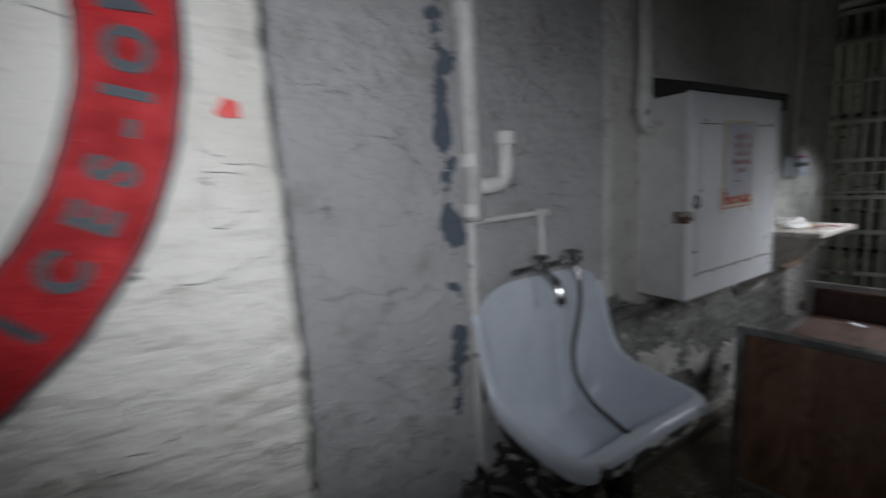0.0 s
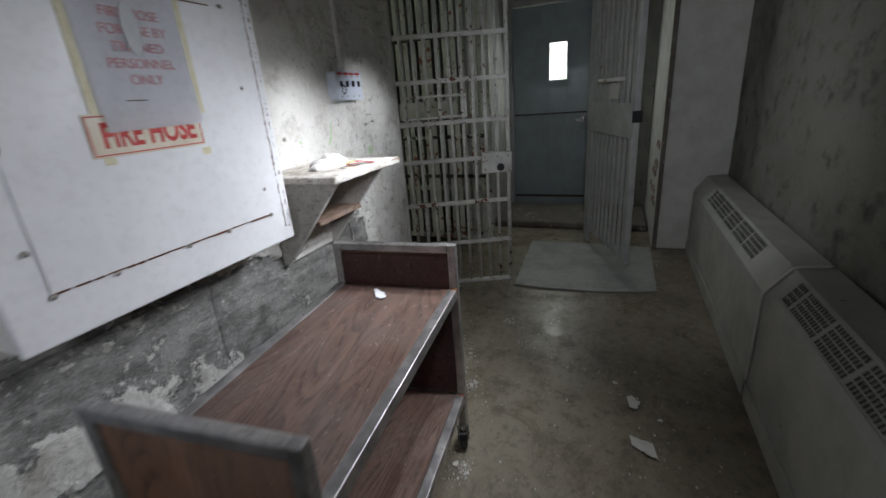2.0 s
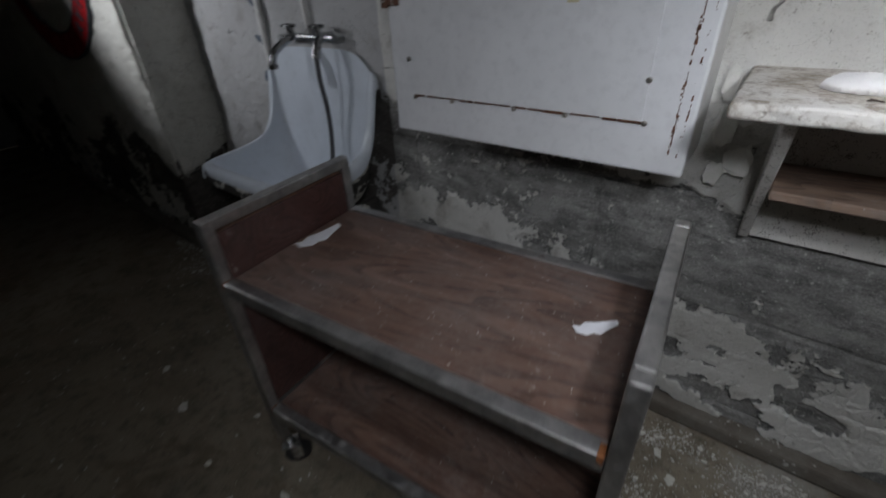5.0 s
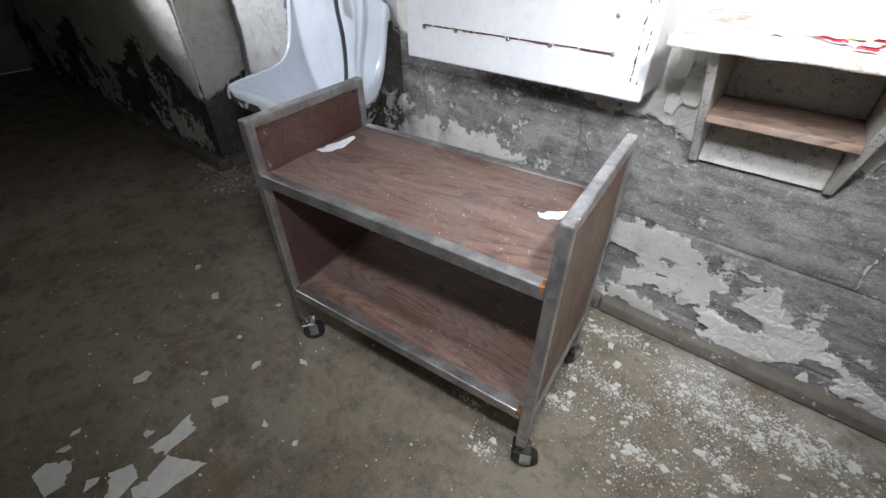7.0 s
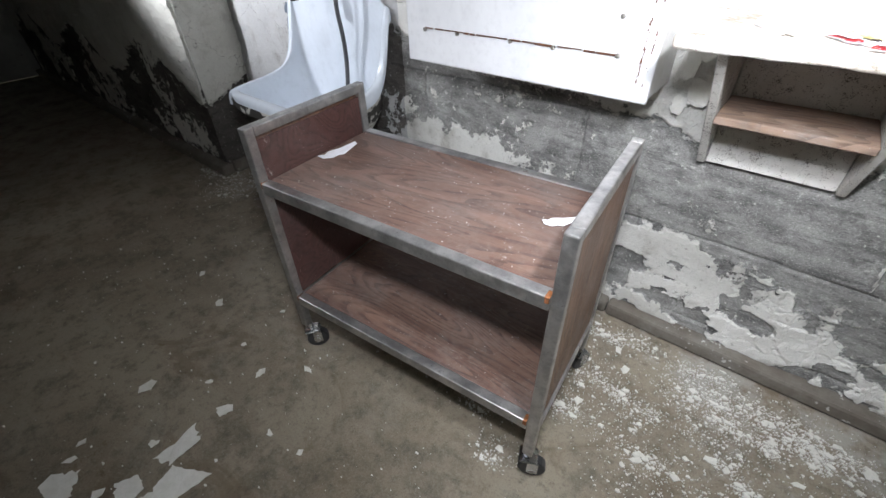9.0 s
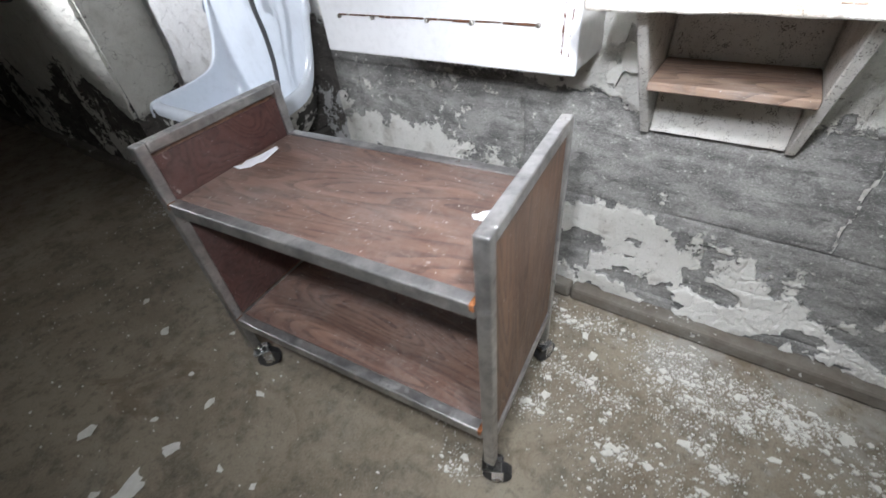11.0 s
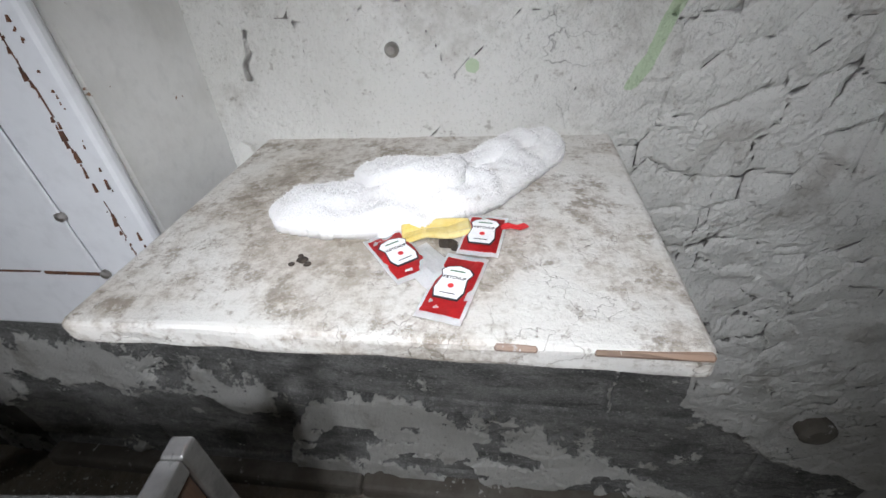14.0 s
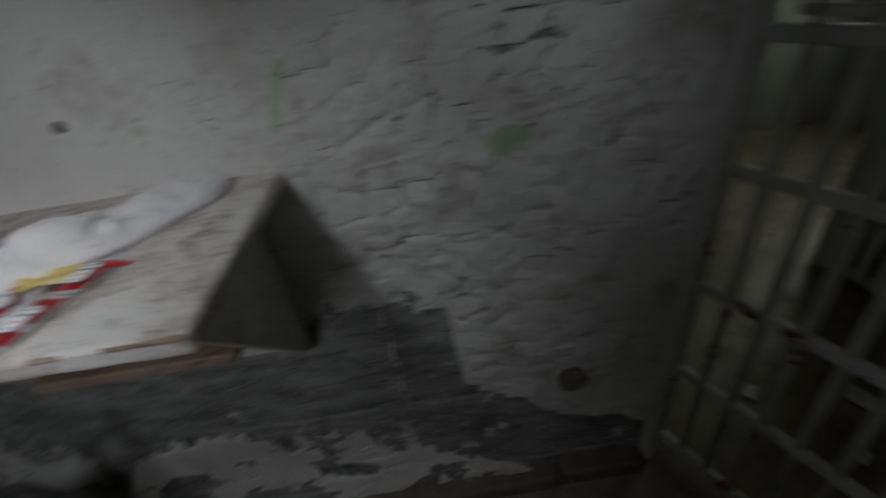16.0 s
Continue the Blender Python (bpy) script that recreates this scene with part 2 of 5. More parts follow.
M["radiator"] = plain("grey-green radiator paint", (0.42, 0.42, 0.385), (0.34, 0.34, 0.31), 4, 0.5, bump=0.15, speck=(0.14, 0.11, 0.08), speck_at=0.75, speck_scale=30)
M["slab"] = plain("pale worn concrete paint", (0.40, 0.41, 0.40), (0.3, 0.305, 0.295), 4, 0.6, bump=0.25, speck=(0.12, 0.1, 0.08), speck_at=0.72)
M["kerb"] = plain("brown painted kerb", (0.13, 0.11, 0.09), (0.2, 0.185, 0.16), 8, 0.75, bump=0.5, speck=(0.5, 0.49, 0.46), speck_at=0.7, speck_scale=40)
M["flake"] = plain("white paint flake", (0.74, 0.73, 0.69), (0.66, 0.65, 0.6), 25, 0.8, bump=0.3)


def desk_paint():
    n = Nodes("filthy cracked desk paint", 0.8, 0, 0.25)
    a, b, d = n.noise(5, 8, 0.7), n.noise(24, 8, 0.7), n.noise(110, 5, 0.7)
    c = n.mix(n.step(a, 0.4, 0.65), (0.72, 0.70, 0.66), (0.6, 0.56, 0.5))
    grime = n.op("ADD", n.op("MULTIPLY", a, 0.33), n.op("ADD", n.op("MULTIPLY", b, 0.35), n.op("MULTIPLY", d, 0.32)))
    c = n.mix(n.step(grime, 0.46, 0.58, 0, 0.75), c, (0.34, 0.29, 0.235))
    c = n.mix(n.step(n.op("ADD", n.op("MULTIPLY", b, 0.5), n.op("MULTIPLY", n.noise(60, 6, 0.75), 0.5)), 0.53, 0.59, 0, 0.65), c, (0.24, 0.2, 0.155))
    e = n.step(n.edges(19, n.warp(0.16, 16)), 0.0, 0.009, 1, 0)
    e = n.op("MULTIPLY", e, n.step(n.noise(7, 3), 0.44, 0.54))
    c = n.mix(n.op("MULTIPLY", e, 0.6), c, (0.22, 0.18, 0.14))
    n.colour(c)
    n.bump(n.op("SUBTRACT", n.op("ADD", b, n.op("MULTIPLY", d, 0.5)), n.op("MULTIPLY", e, 0.5)), 0.7, 0.005)
    return n.mat


M["desk"] = desk_paint()
M["desk_inner"] = plain("speckled white board", (0.68, 0.67, 0.64), (0.58, 0.56, 0.52), 9, 0.75, bump=0.4, speck=(0.13, 0.115, 0.1), speck_at=0.655, speck_scale=340)
M["mustard"] = plain("mustard sachet foil", (0.72, 0.55, 0.16), (0.8, 0.68, 0.33), 40, 0.35)
M["packet_red"] = plain("ketchup sachet red", (0.72, 0.035, 0.04), (0.6, 0.028, 0.032), 60, 0.4, bump=0.3)
M["packet_white"] = plain("sachet white", (0.93, 0.93, 0.93), (0.9, 0.9, 0.9), 60, 0.6, bump=0.3)
M["green_ink"] = plain("green ink", (0.08, 0.22, 0.12), None, 60, 0.5)
M["grime"] = plain("dark grime", (0.045, 0.035, 0.028), (0.09, 0.07, 0.055), 60, 0.9, bump=0.8)
M["brick"] = plain("exposed red brick", (0.22, 0.12, 0.09), (0.3, 0.25, 0.21), 25, 0.9, bump=0.7, speck=(0.5, 0.48, 0.44), speck_at=0.6, speck_scale=30)
M["marker"] = plain("grey smear", (0.5, 0.53, 0.55), (0.58, 0.6, 0.62), 20, 0.8)


def wood(name, dark, light, dust=0.25, rough=0.45, upright=False):
    """Printed wood grain: arched figure, fine pores, then dust, scuffs and specks."""
    n = Nodes(name, rough, 0, 0.45)
    lay = (lambda a, b: n.stretch(b, b, a)) if upright else (lambda a, b: n.stretch(a, b, b))
    broad = n.noise(2.2, 5, 0.6, lay(0.7, 4.0), 0.6)
    c = n.mix(n.step(broad, 0.32, 0.68), dark, light)
    figure = n.noise(1.2, 2, 0.35, lay(0.8, 4.2), 0.9)
    ring = n.op("FRACT", n.op("MULTIPLY", figure, 24))
    c = n.mix(n.op("MULTIPLY", n.step(ring, 0.35, 0.95), n.step(n.noise(30, 4, 0.7, lay(0.4, 3)), 0.35, 0.62, 0.15, 0.75)), c, tuple(x * 0.42 for x in dark))
    pores = n.noise(9, 7, 0.75, lay(1.2, 42), 0.2)
    c = n.mix(n.step(pores, 0.5, 0.66, 0, 0.5), c, tuple(x * 0.45 for x in dark))
    d = n.op("ADD", n.op("MULTIPLY", n.noise(4.2, 8, 0.7), 0.7), n.op("MULTIPLY", n.noise(70, 4), 0.3))
    c = n.mix(n.step(d, 0.4, 0.72, 0, dust), c, (0.33, 0.30, 0.285))
    c = n.mix(n.step(n.noise(9, 7, 0.75, lay(1.0, 9), 0.8), 0.6, 0.72, 0, dust * 1.1), c, (0.42, 0.4, 0.38))
    c = n.mix(n.step(n.noise(26, 8, 0.85), 0.6, 0.68, 0, dust * 0.8), c, (0.44, 0.41, 0.39))
    c = n.mix(n.step(n.noise(150, 2), 0.72, 0.75, 0, 0.8), c, (0.6, 0.58, 0.55))
    scuff = n.op("MULTIPLY", n.step(n.noise(22, 8, 0.8, n.stretch(2.2, 2.2, 1)), 0.58, 0.66), n.step(n.noise(3.4, 3), 0.54, 0.64))
    c = n.mix(n.op("MULTIPLY", scuff, 0.7), c, (0.5, 0.48, 0.46))
    c = n.mix(n.step(n.noise(6, 5, 0.7), 0.68, 0.72, 0, 0.5), c, tuple(x * 0.5 for x in dark))
    n.colour(c)
    n.rough(n.step(d, 0.4, 0.7, rough, rough + 0.3))
    n.bump(n.op("ADD", pores, d), 0.12, 0.003)
    return n.mat


M["wood"] = wood("dusty walnut laminate", (0.13, 0.073, 0.055), (0.235, 0.142, 0.108), 0.42)
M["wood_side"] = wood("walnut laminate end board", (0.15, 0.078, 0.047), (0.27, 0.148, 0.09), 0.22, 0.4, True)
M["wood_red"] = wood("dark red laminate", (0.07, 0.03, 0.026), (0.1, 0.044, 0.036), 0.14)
M["plank"] = wood("bare brown board", (0.2, 0.125, 0.085), (0.32, 0.215, 0.155), 0.6, 0.7)


def bare_metal():
    n = Nodes("worn steel tube", 0.38, 0.92, 0.5)
    a, b = n.noise(9, 9, 0.7), n.noise(45, 6, 0.7)
    c = n.mix(n.step(a, 0.38, 0.66), (0.34, 0.335, 0.33), (0.6, 0.59, 0.575))
    c = n.mix(n.step(n.op("ADD", n.op("MULTIPLY", b, 0.7), n.op("MULTIPLY", n.noise(160, 4, 0.7), 0.3)), 0.57, 0.66, 0, 0.45), c, (0.1, 0.09, 0.085))
    c = n.mix(n.step(n.op("ADD", n.op("MULTIPLY", a, 0.5), n.op("MULTIPLY", n.noise(28, 5), 0.5)), 0.63, 0.67, 0, 0.6), c, (0.2, 0.1, 0.06))
    n.colour(c)
    n.rough(n.step(b, 0.4, 0.65, 0.33, 0.58))
    n.bump(b, 0.15, 0.002)
    return n.mat


M["steel"] = bare_metal()


def concrete_floor():
    n = Nodes("damp brown concrete", 0.5, 0, 0.4)
    a, b, c3 = n.noise(1.4, 8, 0.65, None, 0.4), n.noise(7, 9, 0.7), n.noise(90, 5)
    c = n.mix(n.step(a, 0.38, 0.62), (0.2, 0.165, 0.12), (0.29, 0.25, 0.19))
    c = n.mix(n.step(b, 0.45, 0.66, 0, 0.7), c, (0.105, 0.09, 0.066))
    c = n.mix(n.step(n.noise(28, 8, 0.75), 0.5, 0.7, 0, 0.55), c, (0.1, 0.085, 0.064))
    c = n.mix(n.step(n.noise(3.2, 9, 0.75, n.stretch(1, 1.6, 1)), 0.52, 0.66, 0, 0.45), c, (0.3, 0.275, 0.225))
    c = n.mix(n.step(c3, 0.55, 0.7, 0, 0.35), c, (0.32, 0.29, 0.245))
    fine = n.noise(230, 4, 0.75)
    c = n.mix(n.step(fine, 0.5, 0.68, 0, 0.4), c, (0.34, 0.31, 0.26))
    c = n.mix(n.step(fine, 0.46, 0.3, 0, 0.5), c, (0.06, 0.05, 0.038))
    stain = n.noise(2.1, 6, 0.7, n.stretch(1, 1.3, 1), 1.2)
    c = n.mix(n.step(stain, 0.56, 0.66, 0, 0.5), c, (0.12, 0.082, 0.05))
    dust = n.op("ADD", n.attr("dust"), n.op("MULTIPLY", n.op("SUBTRACT", n.noise(16, 9, 0.75), 0.5), 1.7))
    c = n.mix(n.step(dust, 0.25, 0.75, 0, 0.6), c, (0.42, 0.41, 0.38))
    spots = n.op("ADD", n.attr("dust"), n.op("MULTIPLY", n.op("SUBTRACT", n.noise(75, 5, 0.7), 0.5), 2.6))
    c = n.mix(n.step(spots, 1.0, 1.1, 0, 0.85), c, (0.62, 0.61, 0.57))
    n.colour(c)
    n.rough(n.op("ADD", n.step(b, 0.35, 0.65, 0.27, 0.5), n.op("MULTIPLY", n.attr("dust"), 0.3)))
    n.bump(n.op("ADD", n.op("MULTIPLY", b, 0.6), n.op("ADD", n.op("MULTIPLY", c3, 0.3), n.op("MULTIPLY", n.step(spots, 0.85, 1.0), 0.4))), 0.25, 0.005)
    return n.mat


M["floor"] = concrete_floor()


def towelling():
    n = Nodes("white terry cloth", 0.95, 0, 0.1)
    a = n.noise(9, 6, 0.6)
    f = n.noise(900, 3)
    c = n.mix(n.step(a, 0.4, 0.7, 0, 0.35), (0.88, 0.87, 0.86), (0.78, 0.75, 0.71))
    c = n.mix(n.step(n.noise(22, 6), 0.66, 0.74, 0, 0.7), c, (0.36, 0.3, 0.24))
    n.colour(c)
    n.bump(n.op("ADD", f, n.noise(120, 4)), 0.5, 0.003)
    return n.mat


M["towel"] = towelling()


def glow(name, a, b, scale, strength):
    """Sky and leaves outside a window."""
    n = Nodes(name, 1, 0, 0)
    c = n.mix(n.step(n.noise(scale, 6, 0.7), 0.42, 0.58), a, b)
    n.colour((0, 0, 0))
    n.put(n.b.inputs["Emission Color"], c)
    n.b.inputs["Emission Strength"].default_value = strength
    return n.mat


M["leaves_outside"] = glow("daylight on leaves outside", (0.35, 0.62, 0.12), (0.95, 1.0, 0.7), 7, 2.2)
M["sky_outside"] = glow("overcast light outside", (1, 1, 0.96), (0.9, 0.95, 0.9), 3, 4.0)


def clear_glass():
    n = Nodes("dusty glass", 0.06, 0, 0.5)
    n.b.inputs["Transmission Weight"].default_value = 1.0
    n.b.inputs["IOR"].default_value = 1.1
    n.colour((0.95, 0.97, 0.95))
    return n.mat


M["glass"] = clear_glass()


# ---- builders ----
def thing(name, base, label, category, group="", turn=0.0):
    ob = new(name)
    ob.empty_display_size = 0.1
    ob.matrix_basis = pose(*base, 0, 0, turn)
    return tagged(ob, label, category, group)


def world_of(ob):
    return world_of(ob.parent) @ ob.matrix_basis if ob.parent else ob.matrix_basis.copy()


def part(name, bm, material, parent=None, label="", smooth=False, local=False):
    """Links a bmesh as one mesh object under a thing or a part; its points are in the world, or local to the parent."""
    if parent is not None and not local:
        bm.transform(world_of(parent).inverted())
    bmesh.ops.recalc_face_normals(bm, faces=bm.faces)
    me = bpy.data.meshes.new(name)
    bm.to_mesh(me)
    bm.free()
    if smooth:
        me.shade_smooth()
    me.materials.append(M[material] if isinstance(material, str) else material)
    ob = new(name, me)
    ob.parent = parent
    return tagged(ob, label)


def box(bm, a, b, bevel=0.0, seg=1, m=None):
    """A box between two corners, with rounded edges."""
    sx, sy, sz = (abs(b[i] - a[i]) for i in range(3))
    made = bmesh.ops.create_cube(bm, size=1)["verts"]
    bmesh.ops.scale(bm, verts=made, vec=(sx, sy, sz))
    bmesh.ops.translate(bm, verts=made, vec=[(a[i] + b[i]) / 2 for i in range(3)])
    if m is not None:
        bmesh.ops.transform(bm, matrix=m, verts=made)
    if bevel:
        edges = list({e for v in made for e in v.link_edges})
        bmesh.ops.bevel(bm, geom=edges, offset=min(bevel, 0.45 * min(sx, sy, sz)), segments=seg, affect="EDGES", profile=0.5)
    return bm


def boxed(a, b, bevel=0.004, seg=1, m=None):
    return box(bmesh.new(), a, b, bevel, seg, m)


def tube(bm, points, r, seg=10, caps=True):
    """A round tube along points; r may be a list."""
    pts = [Vector(p) for p in points]
    rings = []
    side = None
    for i, p in enumerate(pts):
        d = (pts[min(i + 1, len(pts) - 1)] - pts[max(i - 1, 0)]).normalized()
        if side is None:
            side = d.orthogonal().normalized()
        side = (side - d * side.dot(d)).normalized()
        up = d.cross(side)
        rr = r[i] if isinstance(r, (list, tuple)) else r
        rings.append([bm.verts.new(p + rr * (math.cos(a) * side + math.sin(a) * up)) for a in [2 * math.pi * k / seg for k in range(seg)]])
    for a, b in zip(rings, rings[1:]):
        for k in range(seg):
            bm.faces.new((a[k], a[(k + 1) % seg], b[(k + 1) % seg], b[k]))
    if caps:
        bm.faces.new(rings[0][::-1])
        bm.faces.new(rings[-1])
    return bm


def tubed(points, r, seg=10):
    return tube(bmesh.new(), points, r, seg)


def bend(points, radius=0.03, n=5):
    """Points with the corners rounded off."""
    pts = [Vector(p) for p in points]
    out = [pts[0]]
    for a, b, c in zip(pts, pts[1:], pts[2:]):
        p, q = b + (a - b).normalized() * radius, b + (c - b).normalized() * radius
        out += [(1 - s) ** 2 * p + 2 * s * (1 - s) * b + s * s * q for s in [k / n for k in range(n + 1)]]
    return out + [pts[-1]]


def lettering(text, size, depth=0.001, spacing=1.0, align="CENTER", bold=0.0):
    """A bmesh of raised letters in the x-y plane, in the built-in font."""
    cu = bpy.data.curves.new("letters", "FONT")
    cu.body, cu.size, cu.extrude, cu.align_x, cu.align_y, cu.space_character, cu.offset = text, size, depth, align, "CENTER", spacing, bold
    ob = new("letters", cu)
    me = bpy.data.meshes.new_from_object(ob.evaluated_get(bpy.context.evaluated_depsgraph_get()))
    bm = bmesh.new()
    bm.from_mesh(me)
    bpy.data.objects.remove(ob)
    bpy.data.meshes.remove(me)
    return bm


# letters that stand on a wall and are read by one who looks along +y
FACE_NORTH = Euler((radians(90), 0, 0)).to_matrix().to_4x4()


# ---- relief fields ----
RNG = np.random.default_rng(7)
LATTICE = RNG.random((64, 64))


smooth01 = lambda v, lo, hi: np.clip((v - lo) / (hi - lo), 0, 1) ** 2 * (3 - 2 * np.clip((v - lo) / (hi - lo), 0, 1))


def value_noise(x, y):
    xi, yi = np.floor(x).astype(int), np.floor(y).astype(int)
    fx, fy = x - xi, y - yi
    fx, fy = fx * fx * (3 - 2 * fx), fy * fy * (3 - 2 * fy)
    g = lambda i, j: LATTICE[(xi + i) % 64, (yi + j) % 64]
    return (g(0, 0) * (1 - fx) + g(1, 0) * fx) * (1 - fy) + (g(0, 1) * (1 - fx) + g(1, 1) * fx) * fy


def fbm(x, y, scale, octaves=5, seed=0.0):
    """Fractal noise about 0, within about 0.5 either way."""
    out, amp, tot = np.zeros_like(x), 1.0, 0.0
    for k in range(octaves):
        f = scale * 2 ** k
        out += amp * value_noise(x * f + seed + 17.3 * k, y * f + 2.1 * seed + 9.7 * k)
        tot += amp
        amp *= 0.55
    return out / tot - 0.5


def plates(x, z, size, seed):
    """Crazed plates: the distance to the nearest crack in metres, and a random number for each plate."""
    u, v = x / size, z / size
    i, j = np.floor(u).astype(int), np.floor(v).astype(int)
    first, second, own = np.full(x.shape, 9.0), np.full(x.shape, 9.0), np.zeros(x.shape)
    for a in (-1, 0, 1):
        for b in (-1, 0, 1):
            ci, cj = i + a + seed, j + b + 3 * seed
            px, pz = i + a + 0.1 + 0.8 * LATTICE[ci % 64, cj % 64], j + b + 0.1 + 0.8 * LATTICE[(cj + 31) % 64, (ci + 17) % 64]
            d = np.hypot(u - px, v - pz)
            near = d < first
            second = np.where(near, first, np.minimum(second, d))
            own = np.where(near, LATTICE[(ci * 7) % 64, (cj * 5) % 64], own)
            first = np.minimum(first, d)
    return 0.5 * (second - first) * size, own


def crazing(x, z):
    """Wide plates on the even plaster, small ones on the rough patch beside the opening."""
    wx, wz = x + 0.05 * fbm(x, z, 9, 5, 8.0), z + 0.05 * fbm(x, z, 9, 5, 19.0)
    rough = smooth01(x - 0.25 * (z - 1.1), 4.12, 4.22)
    wide, own = plates(wx, wz, 0.15, 3)
    small, own_2 = plates(wx, wz, 0.062, 11)
    wide = wide + 0.006 * smooth01(fbm(x, z, 4.0, 3, 25.0), 0.02, 0.12)
    small = small * 0.8 + 0.004 * smooth01(fbm(x, z, 9.0, 3, 35.0), 0.0, 0.12)
    thin = 0.0011 * smooth01(fbm(x, z, 24, 3, 45.0), -0.12, 0.1)
    return np.where(rough > 0.5, np.minimum(small + 0.0001, wide), wide + 0.0001) + thin, rough * (own_2 - 0.5) + 0.3 * (own - 0.5), rough


def skin(name, material, corner, along, up, length, height, cell, relief, fields=None, thick=0.1):
    """A wall or floor face with relief: a fine grid from a corner, pushed out along its normal, closed into a slab of that thickness."""
    nu, nv = max(2, round(length / cell)), max(2, round(height / cell))
    u, v = np.meshgrid(np.linspace(0, length, nu + 1), np.linspace(0, height, nv + 1), indexing="ij")
    along, up, corner = np.array(along, float), np.array(up, float), np.array(corner, float)
    out = np.cross(along, up)
    P = corner + u[..., None] * along + v[..., None] * up
    f = fields(P) if fields else {}
    P = P + relief(P, f)[..., None] * out
    front = P.reshape(-1, 3)
    back = np.concatenate([corner + a * length * along + b * height * up - thick * out + 0 * out for a, b in ((0, 0), (1, 0), (1, 1), (0, 1))]).reshape(-1, 3)
    idx = np.arange((nu + 1) * (nv + 1)).reshape(nu + 1, nv + 1)
    quads = np.stack([idx[:-1, :-1], idx[1:, :-1], idx[1:, 1:], idx[:-1, 1:]], -1).reshape(-1, 4).tolist()
    n = len(front)
    c = [n, n + 1, n + 2, n + 3]
    quads.append([c[3], c[2], c[1], c[0]])
    quads.append([*idx[::-1, 0].tolist(), c[0], c[1]])
    quads.append([*idx[:, -1].tolist(), c[2], c[3]])
    quads.append([*idx[0, :].tolist(), c[3], c[0]])
    quads.append([*idx[-1, ::-1].tolist(), c[1], c[2]])
    me = bpy.data.meshes.new(name)
    me.from_pydata(np.concatenate([front, back]).tolist(), [], quads)
    for key, val in f.items():
        a = me.attributes.new(key, "FLOAT", "POINT")
        a.data.foreach_set("value", np.concatenate([val.reshape(-1), np.zeros(4)]).astype(np.float32))
    me.materials.append(M[material])
    me.update()
    return tagged(new(name, me), kind="structure")


def solid(name, a, b, material, bevel=0.003):
    return tagged(part(name, boxed(a, b, bevel), material), kind="structure")



# ---- structure ----
WALL_Y, PIER_X, PIER_Y, SOUTH_Y, TOP = 1.15, 1.33, 0.85, -0.86, 2.65


